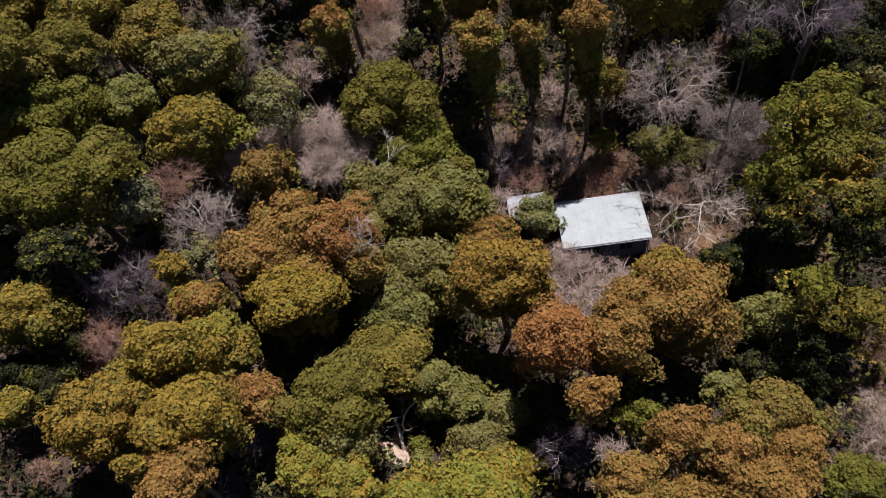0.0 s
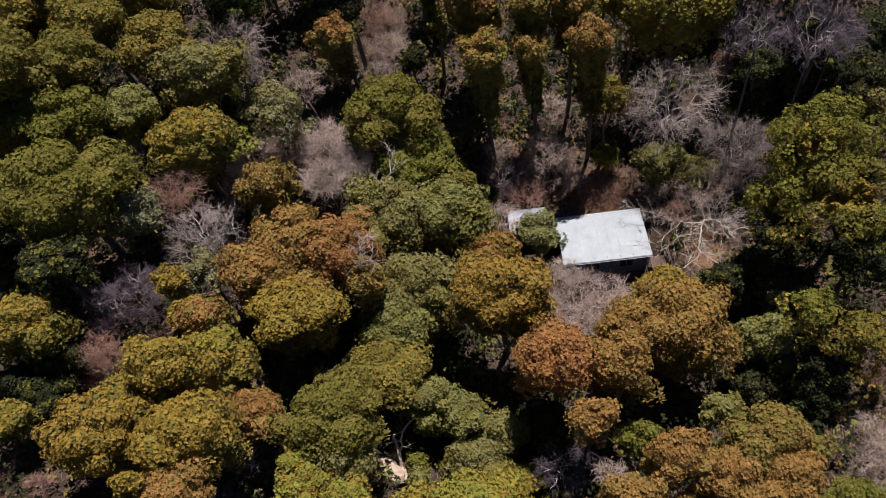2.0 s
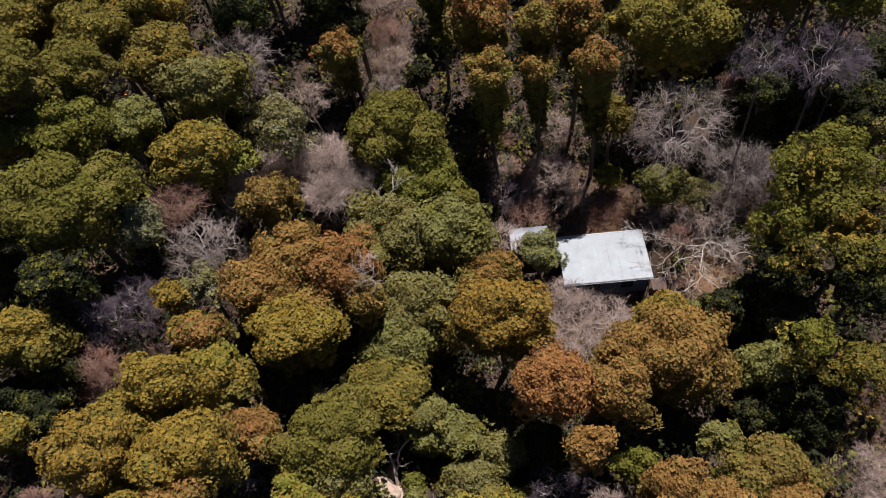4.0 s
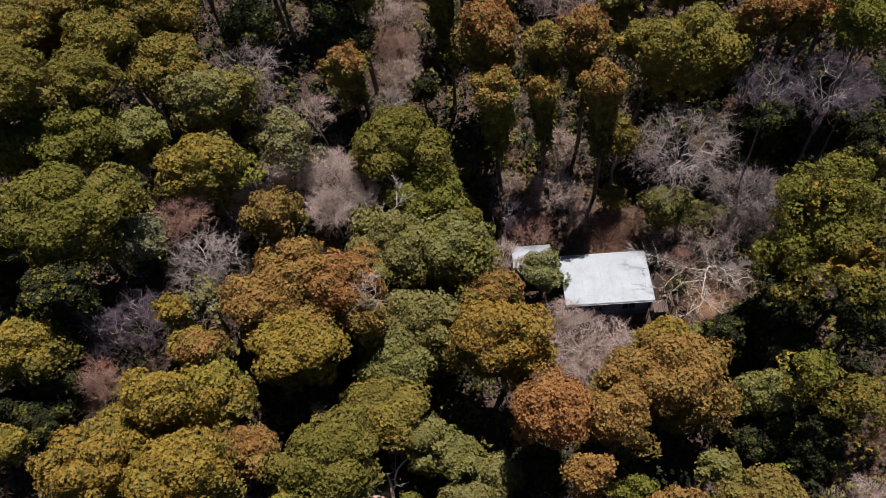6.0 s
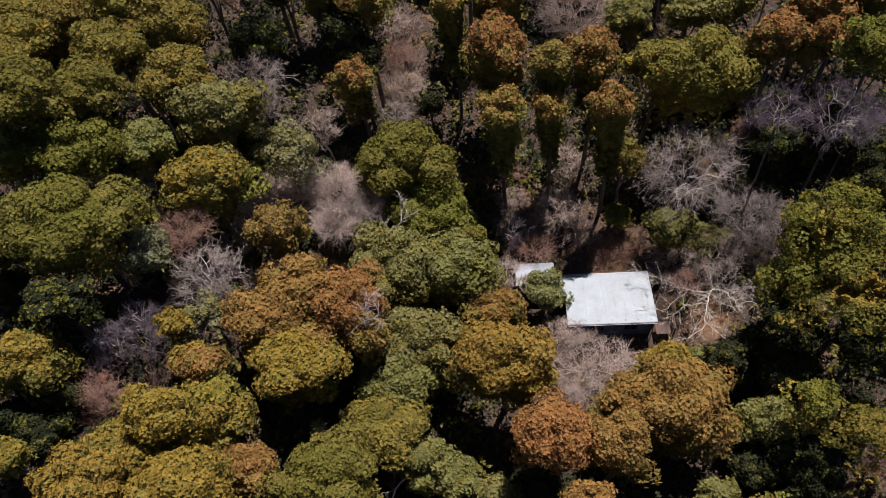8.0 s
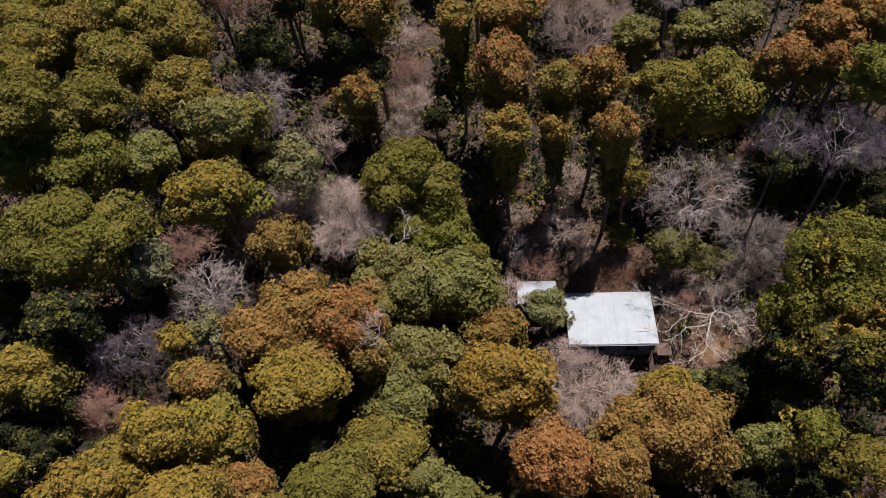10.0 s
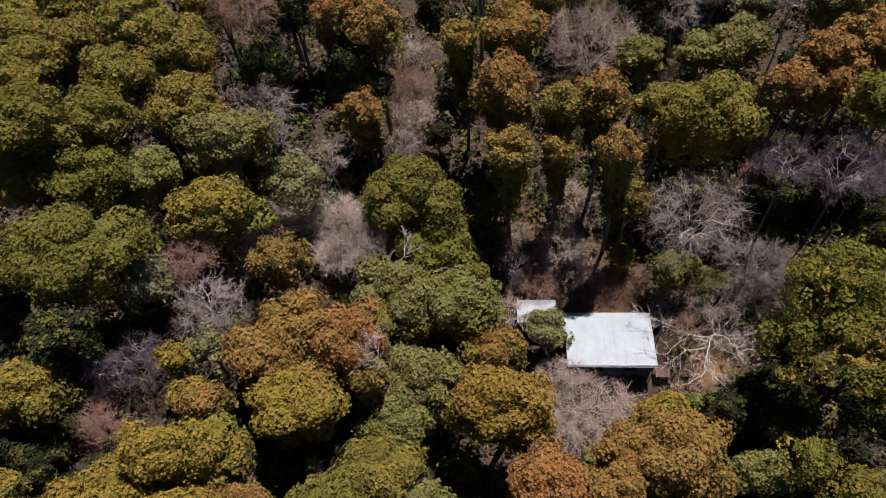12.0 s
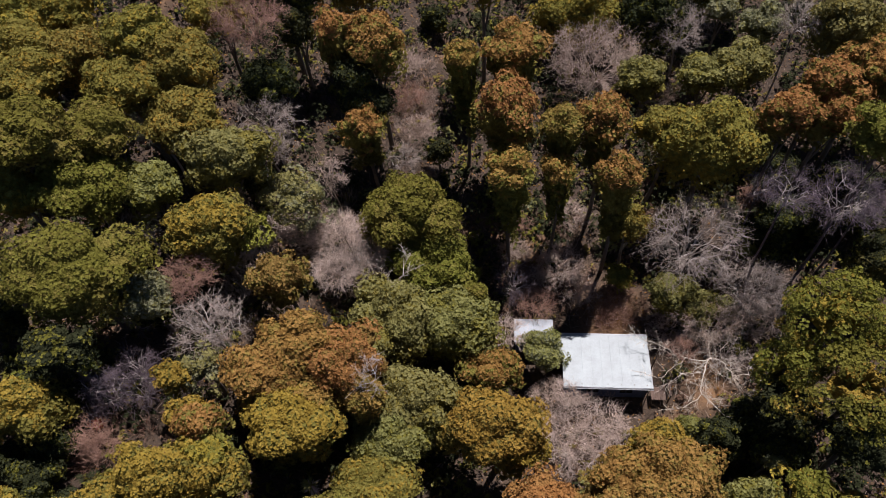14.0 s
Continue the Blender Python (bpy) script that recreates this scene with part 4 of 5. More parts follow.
bare("grey", 15.75, 7.48, 6.24, 2.49, 1.74)
leafy("shadegreen", 24.07, 8.82, 9.71, 2.58, 2.32)
bare("purple", -31.42, 0.61, 12.21, 1.98, 1.59)
bare("rust", -27.68, 1.52, 15.06, 1.40, 1.12)
leafy("olive2", -23.16, -9.69, 15.12, 1.62, 1.11)
leafy("yellow", -25.21, -7.06, 14.47, 1.51, 0.91)
leafy("orange2", -18.44, -4.88, 12.63, 2.37, 1.42)
leafy("greygreen", -11.22, -5.08, 7.30, 2.34, 1.59)
leafy("yellow", -3.74, -7.25, 10.16, 1.96, 1.34)
leafy("orange2", 6.84, -9.92, 8.06, 2.31, 1.58)
leafy("green2", 15.07, -0.76, 7.95, 1.63, 1.43)
leafy("shadegreen", 14.76, -5.14, 6.08, 2.01, 2.01)
bare("pale", -4.19, 13.43, 1.29, 1.57, 1.26)
bare("rust", -2.22, 7.51, 2.82, 2.19, 1.10)
bare("pale", 1.68, 9.04, 2.36, 1.85, 0.93)
bare("pink", 9.49, 6.42, -0.01, 2.71, 1.36)
bare("grey", 13.25, 3.58, 2.15, 2.56, 1.28)
bare("pale", 15.84, 6.67, 2.55, 2.84, 1.99)
bare("pale", 1.90, -3.47, -0.22, 2.30, 0.92)
leafy("greygreen", 11.14, 6.67, 4.22, 1.77, 1.06)
# near-black trees added in the dark gaps as painted shade, and further plants
leafy("shadegreen", -34.08, -9.06, 13.60, 1.61, 1.45)
leafy("shadegreen", -34.92, -11.24, 13.40, 1.77, 1.42)
leafy("shadegreen", -34.18, -5.95, 13.60, 1.47, 1.32)
leafy("shadegreen", -32.41, -12.53, 12.60, 1.24, 0.99)
leafy("shadegreen", -37.06, -10.28, 13.50, 1.47, 1.33)
leafy("shadegreen", 15.40, -12.42, 3.50, 2.45, 1.96)
leafy("shadegreen", 14.23, -10.83, 4.00, 2.12, 1.70)
leafy("shadegreen", 11.98, -11.68, 3.60, 1.75, 1.40)
leafy("shadegreen", -3.36, -13.10, 4.50, 1.96, 1.57)
leafy("shadegreen", -20.72, -7.50, 7.60, 1.90, 1.70)
leafy("shadegreen", 11.52, -4.76, 4.20, 1.54, 1.38)
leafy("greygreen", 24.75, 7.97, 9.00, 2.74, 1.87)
leafy("shadegreen", 17.54, 13.74, 5.00, 2.42, 1.70)
leafy("shadegreen", -11.01, 20.83, 7.20, 1.29, 1.29)
leafy("shadegreen", 19.51, 19.55, 5.43, 2.57, 2.05)
leafy("shadegreen", 24.76, 17.82, 5.69, 2.88, 2.30)
leafy("shadegreen", 22.01, 15.83, 4.77, 2.36, 1.89)
leafy("shadegreen", 26.14, 14.80, 5.66, 2.60, 2.08)
leafy("shadegreen", 28.60, 17.29, 6.42, 2.68, 2.14)
leafy("shadegreen", 18.24, 22.21, 5.29, 2.33, 1.86)
bare("pink", -15.33, 9.74, 6.80, 2.30, 1.60)
bare("pink", -20.88, 10.71, 9.00, 2.30, 1.60)
bare("pink", -18.89, 8.12, 7.60, 2.20, 1.50)
leafy("olive", 5.37, 11.70, 9.00, 1.54, 1.67)
leafy("greygreen", -12.14, -16.44, 4.90, 0.98, 0.70)
leafy("green", -12.21, -15.12, 4.60, 0.82, 0.70)
bare("rust", -3.86, 17.58, 4.60, 1.30, 1.20)
leafy("palegreen", -3.05, 17.45, 3.60, 0.93, 0.79)
leafy("shadegreen", -40.44, -0.57, 14.00, 1.90, 1.60)
leafy("olive", -43.54, 21.06, 20.50, 2.82, 1.76)
leafy("red", -31.93, -7.50, 13.20, 0.52, 0.35)
leafy("deepgreen", -37.00, -5.18, 14.00, 1.50, 1.14)
leafy("palegreen", 7.61, -2.55, 1.30, 0.80, 0.60)
leafy("greygreen", 9.91, -2.33, 1.45, 1.05, 0.75)
leafy("shadegreen", 14.37, -1.29, 2.10, 1.40, 1.10)
leafy("greygreen", 13.48, 7.66, 2.60, 1.30, 1.00)
leafy("deepgreen", 14.20, 4.30, 1.95, 1.10, 0.90)
bare("pink", 0.10, -0.70, 2.70, 1.60, 1.00)
bare("pink", -24.15, 10.80, 8.60, 2.10, 1.50)
bare("pink", -25.54, 7.74, 9.20, 1.90, 1.30)
bare("grey", -25.72, 5.09, 9.50, 2.00, 1.40)
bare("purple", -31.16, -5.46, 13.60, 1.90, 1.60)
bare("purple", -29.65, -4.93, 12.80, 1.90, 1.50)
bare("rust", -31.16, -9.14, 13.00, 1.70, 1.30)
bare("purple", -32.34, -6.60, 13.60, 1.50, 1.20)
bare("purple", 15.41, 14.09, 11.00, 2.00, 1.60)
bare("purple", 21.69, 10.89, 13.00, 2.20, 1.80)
bare("rust", 16.68, 16.29, 6.00, 1.80, 1.30)
# ---- trees end


# ---- rock and leaning trunk ----
def build_rock(x, y, size, seed, label):
    rng = np.random.default_rng(seed)
    bm = bmesh.new()
    bmesh.ops.create_icosphere(bm, subdivisions=4, radius=1)
    cuts = [(unit(rng.normal(size=3)), rng.uniform(0.45, 0.85)) for _ in range(15)]
    for v in bm.verts:
        p = np.array(v.co)
        for n, d in cuts:
            over = p @ n - d
            if over > 0:
                p = p - n * over * 0.92
        p = p * (1 + 0.14 * noise.fractal(Vector(p * 2.2 + seed), 0.9, 2.0, 5))
        v.co = p * np.array(size)
    me = bpy.data.meshes.new("boulder")
    bm.to_mesh(me)
    bm.free()
    me.materials.append(ROCK)
    ob = new("boulder", me)
    ob.location = (x, y, land_at(x, y) + size[2] * 0.25)
    ob.rotation_euler = (0, 0, rng.uniform(0, 3))
    tagged(ob, label, "boulder")


def crooked_limb(tree, ways, radius, seed, twigs=1, material=None):
    """A crooked main limb through the given points, in metres from the tree's foot, with side branches along it."""
    rng = np.random.default_rng(seed)
    way = np.array(ways, float)
    fine = []
    for a, b in zip(way[:-1], way[1:]):
        for q in np.linspace(0, 1, 4)[:-1]:
            fine.append(a + (b - a) * q + rng.normal(size=3) * 0.07 * (q > 0))
    fine.append(way[-1])
    fine = np.array(fine)
    rad = radius * np.linspace(1, 0.32, len(fine))
    sticks = [(fine[i], fine[i + 1], rad[i], rad[i + 1]) for i in range(len(fine) - 1)]
    for i in range(1, len(fine)):
        d = unit(fine[i] - fine[i - 1])
        for _ in range(twigs):
            side = unit(d * 0.7 + rng.normal(size=3) * [0.8, 0.8, 0.45])
            branch_sticks(rng, fine[i], side, rng.uniform(0.7, 1.7), rad[i] * 0.42, 1 + (i % 3 == 0), sticks, 0.5)
    v, f, _ = stick_mesh(sticks, 0.010, 1.0)
    child("limb", mesh_of("limb", v, f, [material or TWIG["white"]]), tree)


def white_tree():
    base = land_at(11.9, 3.4)
    tree = thing("bare_tree", 11.9, 3.4, base, BARE_LABEL["white"] + " beside the hut", "bare tree")
    child("trunk", limb_mesh([(0.1, 0.4, -0.2), (0.15, 0.2, 0.7), (0, -0.2, 1.4), (0.06, -0.64, 2.0)], [0.14, 0.115, 0.10, 0.085], 9, TWIG["white"], "trunk"), tree)
    crooked_limb(tree, [(0.06, -0.64, 2.0), (-0.35, -0.95, 2.1), (-0.9, -2.25, 2.4), (-1.25, -3.84, 2.5), (-2.8, -5.0, 2.4)], 0.069, 1, 2)
    crooked_limb(tree, [(-1.25, -3.84, 2.5), (-0.3, -4.9, 2.5), (0.84, -6.1, 2.3)], 0.042, 2, 1)
    crooked_limb(tree, [(-0.3, -0.93, 2.1), (-2.15, -0.85, 2.6), (-3.7, -0.2, 2.9), (-5.3, 0.37, 3.0)], 0.052, 3, 2)
    crooked_limb(tree, [(-2.15, -0.85, 2.6), (-3.4, -1.9, 2.8), (-4.6, -2.8, 2.9)], 0.038, 4, 1)
    crooked_limb(tree, [(-0.85, -2.1, 2.4), (-2.2, -2.2, 2.7), (-3.4, -2.9, 2.8)], 0.030, 5, 1)
    crooked_limb(tree, [(0.06, -0.64, 2.0), (0.9, -1.2, 2.4), (1.3, -2.5, 2.6), (2.36, -4.1, 2.8)], 0.052, 6, 2)
    crooked_limb(tree, [(1.3, -2.3, 2.6), (2.4, -2.3, 2.9), (3.6, -2.9, 3.0)], 0.034, 7, 1)
    crooked_limb(tree, [(0.0, -0.4, 1.8), (-0.14, 0.53, 2.5), (-0.99, 2.08, 2.8)], 0.042, 8, 2)
    crooked_limb(tree, [(0.06, -0.5, 1.9), (1.2, 0.4, 2.7), (2.3, 0.9, 3.0)], 0.034, 9, 1)


white_tree()
build_rock(-14.16, -15.47, (1.3, 1.05, 0.9), 3, "pale tan sandstone boulder among the trees")
build_rock(-13.25, -15.72, (0.75, 0.6, 0.6), 5, "pale tan boulder beside a dead trunk")
build_rock(-13.91, -14.34, (0.7, 0.55, 0.6), 7, "weathered tan boulder beneath the trees")
build_rock(-14.94, -14.64, (0.45, 0.4, 0.4), 9, "small tan rock beside larger boulders")
build_rock(-12.81, -14.63, (0.4, 0.45, 0.35), 11, "small tan rock beside larger boulders")
build_rock(-11.80, -12.72, (0.5, 0.5, 0.85), 17, "upright tan rock face beneath the trees")
snag = thing("dead_tree", -13.45, -15.5, land_at(-13.45, -15.5), "weathered pale dead trunk leaning over a boulder", "dead tree")
child("trunk", limb_mesh([(0.05, -0.15, -0.3), (0.03, 0.6, 0.9), (-0.07, 1.4, 1.5), (-0.27, 1.95, 2.0)], [0.16, 0.14, 0.11, 0.05], 8, TWIG["white"], "trunk"), snag)
crooked_limb(snag, [(0.0, 1.1, 1.1), (0.4, 2.0, 2.1), (1.0, 2.5, 2.7), (1.7, 3.1, 3.3)], 0.10, 21, 1)
dead = thing("dead_tree", -12.9, 6.3, land_at(-12.9, 6.3), "broken white dead tree standing among green crowns", "dead tree")
dead_z = 9.0 - land_at(-12.9, 6.3)
child("trunk", limb_mesh([(0, 0, -0.2), (0.1, 0.1, dead_z * 0.5), (-0.2, -0.3, dead_z + 0.2)], [0.14, 0.12, 0.08], 8, TWIG["white"], "trunk"), dead)
crooked_limb(dead, [(-0.2, -0.3, dead_z + 0.2), (0.12, -0.1, dead_z + 0.8), (0.35, 0.6, dead_z + 1.5)], 0.075, 31, 1)
crooked_limb(dead, [(-0.2, -0.3, dead_z + 0.2), (-0.8, -0.45, dead_z + 0.1)], 0.06, 32, 1)

log_z = land_at(13.61, -18.03)
fallen = thing("fallen_tree", 13.61, -18.03, log_z, "pale fallen branch lying in dry brush", "fallen tree")
for way, girth, seed in (([(0.00, 0.00, -0.00), (0.95, -0.51, -0.00), (1.95, -1.02, -0.00), (3.25, -1.62, -0.00)], 0.085, 51), ([(1.39, -0.78, 0.20), (2.40, -0.34, 0.20), (3.10, 0.10, 0.20)], 0.05, 52)):
    crooked_limb(fallen, [(a, b, c + 0.75) for a, b, c in way], girth, seed, 1, TWIG["limb"])
dry_base = land_at(-14.21, -4.63)
dry = thing("dead_tree", -14.21, -4.63, dry_base, "thin bleached dead tree rising through an orange crown", "dead tree")
child("trunk", limb_mesh([(0.3, 0.2, -0.2), (0.1, 0.1, (14.2 - dry_base) * 0.6), (0, 0, 14.2 - dry_base)], [0.11, 0.09, 0.06], 7, TWIG["white"], "trunk"), dry)
for way, seed in (([(0.00, 0.00, 14.20), (0.43, 0.09, 14.90), (0.33, 0.33, 15.30)], 53), ([(0.00, 0.00, 14.20), (0.65, -0.12, 14.70), (1.18, 0.08, 15.10)], 54)):
    crooked_limb(dry, [(a, b, c - dry_base) for a, b, c in way], 0.035, seed, 1, TWIG["limb"])


def spiky_plant(x, y, z, seed, label):
    """An upright stem with a skirt of dead leaves and a head of long stiff blades."""
    rng = np.random.default_rng(seed)
    base = land_at(x, y)
    plant = thing("spiky_plant", x, y, base, label, "plant")
    tall = max(z - base, 1.0)
    child("stem", limb_mesh([(0, 0, -0.2), (0.05, 0, tall * 0.6), (0, 0, tall)], [0.10, 0.09, 0.12], 8, TWIG["rust"], "stem"), plant)
    for nm, n, up, mat, lo in (("dead_skirt", 40, -0.8, TWIG["pale"], 0.75), ("leaf_head", 46, 0.7, LEAF["grey"], 1.0)):
        a = rng.uniform(0, 6.28, n)
        d = unit(np.stack([np.cos(a), np.sin(a), up + rng.normal(size=n) * 0.5], 1))
        s = np.stack([np.zeros(n), np.zeros(n), tall * rng.uniform(lo, 1.0, n)], 1)
        side = unit(np.cross(d, [0, 0, 1.0])) * 0.035
        e = s + d * rng.uniform(0.5, 0.9, (n, 1))
        v = np.stack([s - side * 0.6, s + d * 0.35 + side, e, s + d * 0.35 - side], 1)
        v[:, 0] = s
        child(nm, mesh_of(nm, v.reshape(-1, 3), np.arange(n * 4).reshape(-1, 4), [mat]), plant)


spiky_plant(-17.73, -10.11, 9.7, 41, "spiky upright plant with a skirt of dead leaves")


# ---- undergrowth ----
def undergrowth():
    """Low bushes, ferny leaves and dry stalks that fill the ground between the trees."""
    rng = np.random.default_rng(77)
    n = 2200
    x, y = rng.uniform(-48, 36, n), rng.uniform(-28, 46, n)
    keep = ~((np.abs(x - 2.6) < 6.2) & (np.abs(y - 2.0) < 4.6)) & ~((np.abs(x - 11.6) < 1.4) & (np.abs(y - 1.5) < 3.0)) & ~((np.abs(x - 4.5) < 3.2) & (np.abs(y - 7.3) < 2.2))
    x, y = x[keep], y[keep]
    z = land(x, y)
    patch = np.sin(x * 0.21 + 1.0) * np.sin(y * 0.27 + 0.4) + rng.normal(size=len(x)) * 0.5
    for nm, sel, mats, label in (
            # mostly the near-black leaf colour, with the shade under the trees painted in
            ("green_undergrowth", patch > -0.1, ("dark", "green"), "leafy undergrowth between the trees, shade put into its near-black green"),
            ("dry_undergrowth", patch <= -0.1, ("dry", "olive"), "dry brown undergrowth and dead leaves")):
        px, py, pz = x[sel], y[sel], z[sel]
        m = len(px)
        per = 9
        ang = rng.uniform(0, 6.28, (m, per))
        rad = np.sqrt(rng.uniform(0, 1, (m, per))) * rng.uniform(0.3, 0.95, (m, 1))
        hi = rng.uniform(0.2, 1.0, (m, per)) * rng.uniform(0.3, 1.3, (m, 1))
        c = np.stack([px[:, None] + rad * np.cos(ang), py[:, None] + rad * np.sin(ang), pz[:, None] + hi], -1).reshape(-1, 3)
        v, f = tuft_leaves(rng, c, np.tile([[0, 0, 1.0]], (len(c), 1)), rng.uniform(0.14, 0.26, len(c)), 7)
        slots = np.repeat((rng.uniform(size=len(c)) > 0.65).astype(int), 7)
        tagged(new(nm, mesh_of(nm, v, f, [LEAF[mats[0]], LEAF[mats[1]]], slots)), label, "undergrowth", kind="stuff")
    # bushes in near-black leaves as painted gap shade, waist-high to twice a man's height
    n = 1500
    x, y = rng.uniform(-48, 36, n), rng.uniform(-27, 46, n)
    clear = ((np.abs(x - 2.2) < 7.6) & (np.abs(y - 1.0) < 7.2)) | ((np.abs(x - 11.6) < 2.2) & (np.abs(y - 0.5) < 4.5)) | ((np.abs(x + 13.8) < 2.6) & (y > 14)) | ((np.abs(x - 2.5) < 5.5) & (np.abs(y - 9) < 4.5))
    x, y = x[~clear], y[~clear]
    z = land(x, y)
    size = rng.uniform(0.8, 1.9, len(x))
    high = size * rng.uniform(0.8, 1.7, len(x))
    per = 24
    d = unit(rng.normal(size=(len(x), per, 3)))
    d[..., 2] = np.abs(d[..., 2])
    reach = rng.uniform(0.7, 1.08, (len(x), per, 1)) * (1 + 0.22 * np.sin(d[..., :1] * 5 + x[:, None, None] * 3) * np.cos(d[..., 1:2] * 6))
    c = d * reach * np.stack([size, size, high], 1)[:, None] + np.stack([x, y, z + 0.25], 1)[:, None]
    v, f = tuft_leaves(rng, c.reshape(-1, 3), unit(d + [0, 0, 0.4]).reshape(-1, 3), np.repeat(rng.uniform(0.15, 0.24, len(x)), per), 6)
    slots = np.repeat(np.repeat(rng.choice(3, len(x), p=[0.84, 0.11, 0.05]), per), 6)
    tagged(new("understorey_bushes", mesh_of("understorey_bushes", v, f, [LEAF["dark"], LEAF["green"], LEAF["grey"]], slots)), "bushes between the trees, shade put into their near-black green leaves", "bushes", kind="stuff")
    # fallen leaves on the ground
    m = 34000
    x, y = rng.uniform(-46, 34, m), rng.uniform(-26, 44, m)
    keep = ~((np.abs(x - 1.7) < 6.2) & (np.abs(y - 3.0) < 3.3))
    x, y = x[keep], y[keep]
    c = np.stack([x, y, land(x, y) + rng.uniform(0.10, 0.2, len(x))], 1)
    a = rng.uniform(0, 6.28, len(x))
    d = np.stack([np.cos(a), np.sin(a), rng.normal(size=len(x)) * 0.35], 1) * rng.uniform(0.07, 0.17, (len(x), 1))
    e = np.stack([-np.sin(a), np.cos(a), rng.normal(size=len(x)) * 0.35], 1) * rng.uniform(0.04, 0.09, (len(x), 1))
    v = np.stack([c - d, c + e, c + d, c - e], 1).reshape(-1, 3)
    f = np.arange(len(v)).reshape(-1, 4)
    tagged(new("leaf_litter", mesh_of("leaf_litter", v, f, [LEAF["dry"], LEAF["rust"]], rng.choice(2, len(f), p=[0.8, 0.2]))), "fallen brown leaves on the forest floor", "leaf litter", kind="stuff")
    # dry brush: low clumps of crooked twigs along the lane, behind the hut and on the open slopes
    for nm, tone, spots, label in (
            ("pale_brush", "pale", ((-13.2, 29.1, 1.6, 7), (-13.8, 26.1, 1.5, 6), (-13.9, 22.5, 1.5, 9), (-13.6, 24.3, 1.5, 8), (-14.0, 27.6, 1.5, 8), (-13.3, 19.6, 1.7, 8), (-14.6, 32.1, 1.7, 6), (-12.8, 17.2, 1.4, 6), (-1.9, 11.0, 1.2, 5), (-0.1, 13.1, 1.2, 5),
                                    (13.5, 10.5, 1.8, 7), (14.9, 8.3, 1.7, 7), (13.3, 5.8, 1.5, 5), (16.7, 12.1, 1.8, 7), (17.0, -16.8, 2.0, 9), (18.6, -14.6, 1.9, 8), (15.9, -18.7, 1.7, 6),
                                    (9.6, 32.0, 2.0, 7), (12.6, 34.1, 2.0, 7), (6.8, 31.5, 1.8, 6)), "pale tan dry brush on the open slope"),
            ("grey_brush", "pink", ((-24.1, 12.8, 1.6, 6), (-19.9, 12.5, 1.8, 8), (-17.1, 10.4, 1.7, 7), (-16.2, 12.4, 1.6, 6), (-25.7, 10.2, 1.6, 6), (-24.7, 8.0, 1.7, 6), (-26.1, 2.5, 1.9, 8), (-27.5, 1.2, 1.8, 7),
                                    (12.3, 19.7, 1.8, 6), (11.9, 14.8, 1.9, 7), (11.3, 22.5, 1.7, 5), (-3.2, 13.6, 1.4, 5), (15.3, 34.3, 2.0, 6)), "pinkish-grey dry brush between the trees"),
            ("brown_brush", "rust", ((-30.4, 4.4, 1.6, 6), (-29.5, 6.2, 1.5, 5), (-4.5, 9.8, 1.3, 5), (-3.8, 17.2, 1.3, 4), (1.1, 10.7, 1.2, 4), (4.0, 6.9, 0.8, 5), (5.6, 7.2, 0.8, 5), (5.0, 8.6, 0.9, 5), (-32.5, -7.8, 1.5, 6), (-32.9, -9.4, 1.3, 5), (20.7, -11.0, 1.5, 6)), "rusty-brown dry brush between the trees"),
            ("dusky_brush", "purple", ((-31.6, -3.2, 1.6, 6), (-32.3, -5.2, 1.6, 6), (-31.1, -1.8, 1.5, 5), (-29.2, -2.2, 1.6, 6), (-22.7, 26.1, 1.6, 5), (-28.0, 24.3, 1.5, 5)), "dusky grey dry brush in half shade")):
        A, B, ra, rb = [], [], [], []
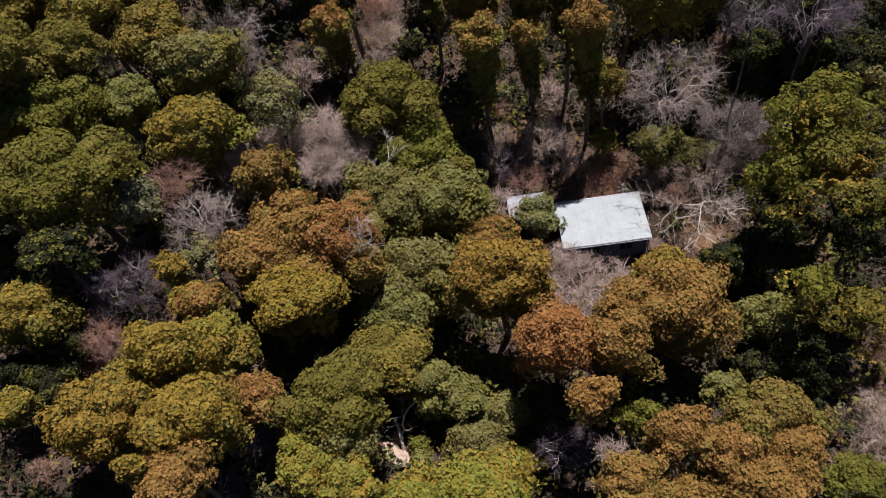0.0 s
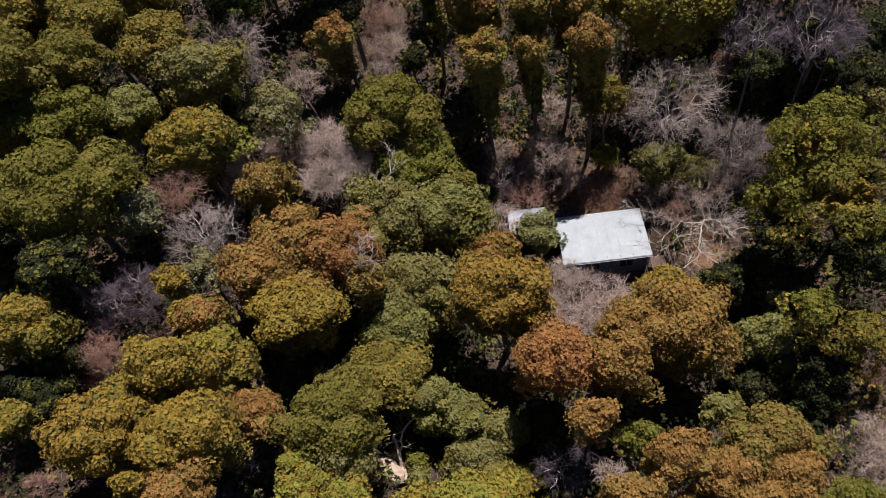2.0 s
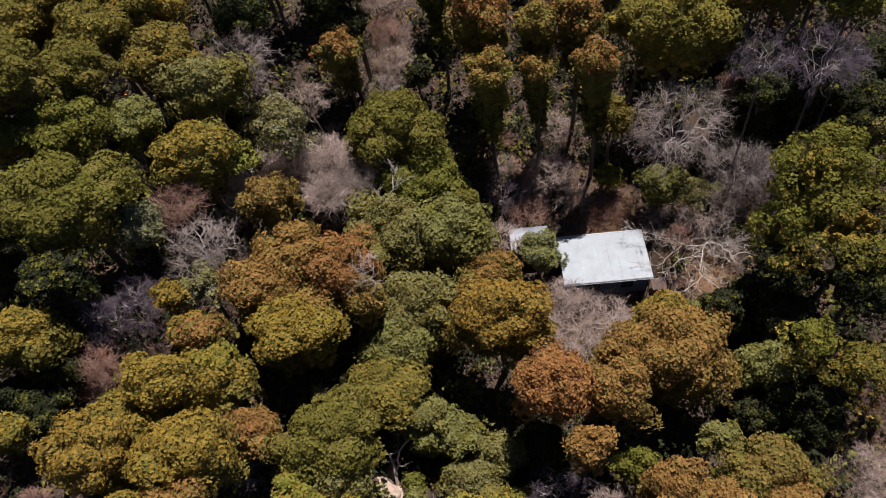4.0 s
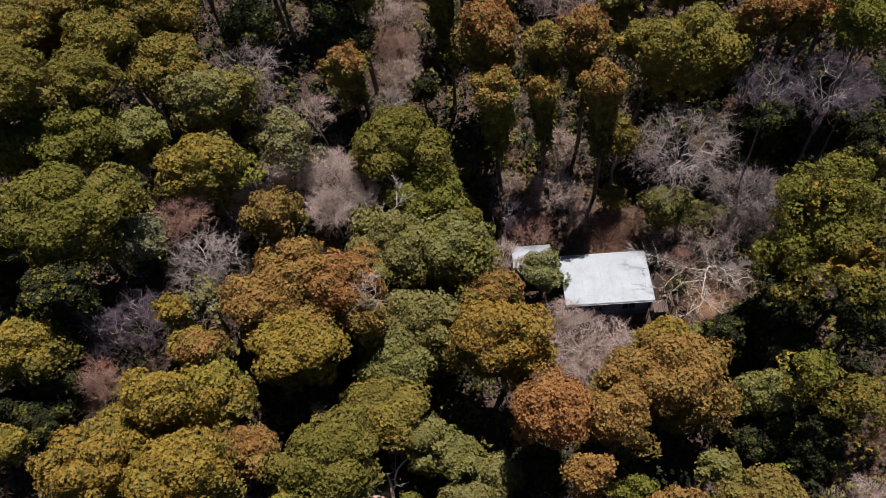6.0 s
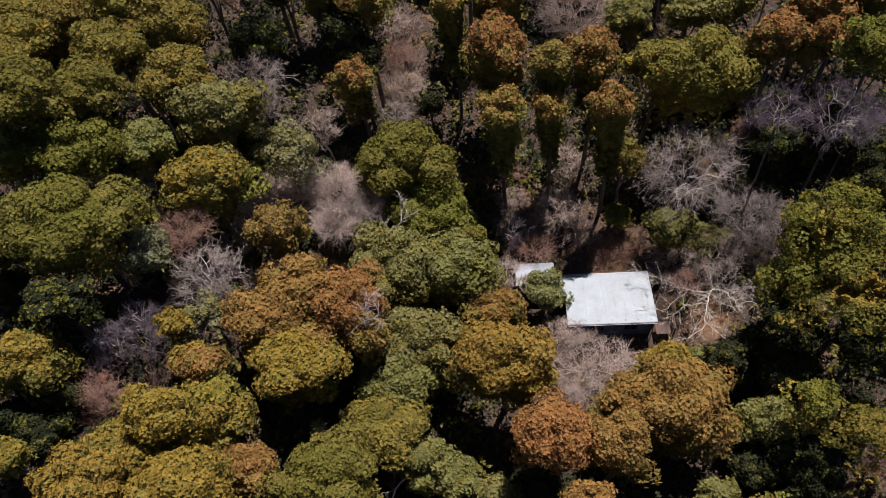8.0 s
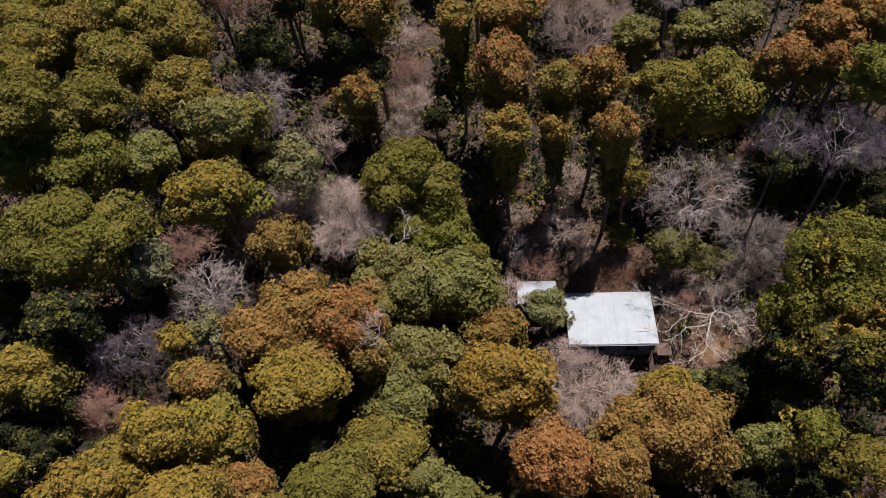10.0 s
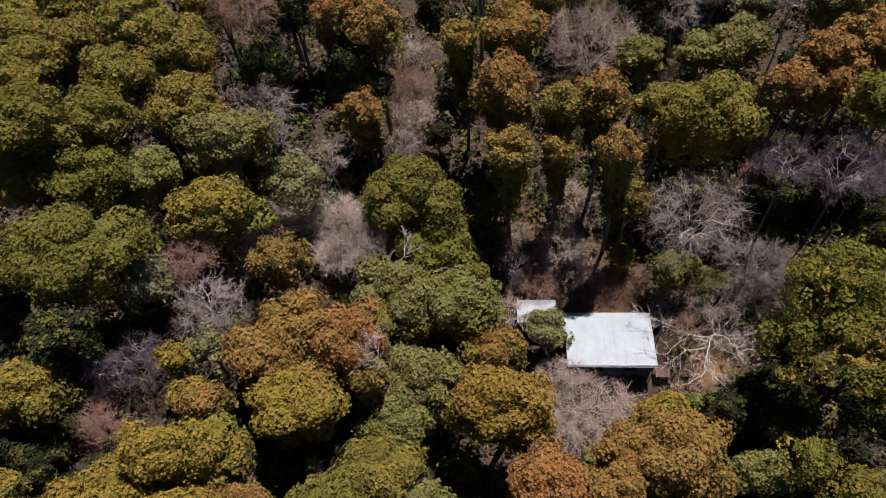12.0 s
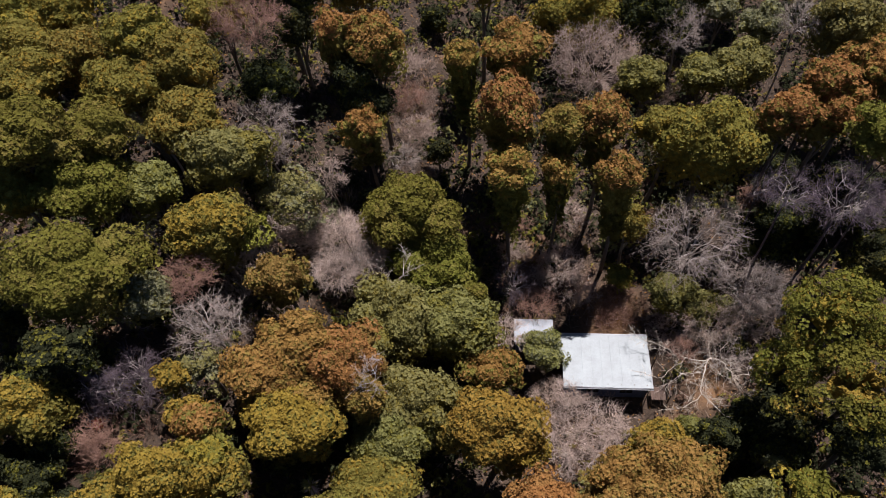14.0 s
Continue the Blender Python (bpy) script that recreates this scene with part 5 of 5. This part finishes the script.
        for sx, sy, spread, many in spots:
            for _ in range(many):
                cx, cy = sx + rng.normal() * spread * 0.6, sy + rng.normal() * spread * 0.6
                n = 58
                wide_, high_ = rng.uniform(0.7, 1.2), rng.uniform(0.7, 1.5)
                a = rng.uniform(0, 6.28, n)
                q = np.sqrt(rng.uniform(0, 1, n)) * wide_
                foot = np.stack([cx + np.cos(a) * q * 0.45, cy + np.sin(a) * q * 0.45], 1)
                s0 = np.stack([foot[:, 0], foot[:, 1], land(foot[:, 0], foot[:, 1]) - 0.05], 1)
                e = s0 + np.stack([np.cos(a) * q * 0.8, np.sin(a) * q * 0.8, high_ * rng.uniform(0.45, 1.1, n)], 1)
                k1 = s0 * 0.45 + e * 0.55 + rng.normal(size=(n, 3)) * 0.10
                side = k1 + unit(e - s0 + rng.normal(size=(n, 3)) * 0.7) * rng.uniform(0.2, 0.5, (n, 1))
                A += [s0, k1, k1]
                B += [k1, e + rng.normal(size=(n, 3)) * 0.12, side]
                ra += [np.full(n, 0.012), np.full(n, 0.009), np.full(n, 0.008)]
                rb += [np.full(n, 0.009), np.full(n, 0.003), np.full(n, 0.003)]
        v, q = tubes(np.concatenate(A), np.concatenate(B), np.concatenate(ra), np.concatenate(rb), 3)
        tagged(new(nm, mesh_of(nm, v, q, [TWIG[tone]])), label, "dry brush", kind="stuff")
    # dry stalks
    m = 26000
    x, y = rng.uniform(-46, 28, m), rng.uniform(-24, 38, m)
    hutty = (np.abs(x - 2.6) < 5.6) & (np.abs(y - 2.2) < 4.2)
    lane = np.exp(-((x + 13.8) ** 2) / 8) * (y > 9) + np.exp(-((x - 1.5) ** 2) / 18 - (y - 9.5) ** 2 / 18)
    keep = ~hutty & (rng.uniform(size=m) < 0.35 + 0.65 * lane)
    x, y = x[keep], y[keep]
    a = np.stack([x, y, land(x, y) - 0.05], 1)
    d = unit(rng.normal(size=(len(x), 3)) * [0.6, 0.6, 0.2] + [0, 0, 1])
    b = a + d * rng.uniform(0.4, 1.3, (len(x), 1))
    v, f = tubes(a, b, np.full(len(x), 0.014), np.full(len(x), 0.006), 3)
    tagged(new("dry_stalks", mesh_of("dry_stalks", v, f, [TWIG["pale"]])), "dry pale stalks and grass on the slope", "dry grass", kind="stuff")


undergrowth()
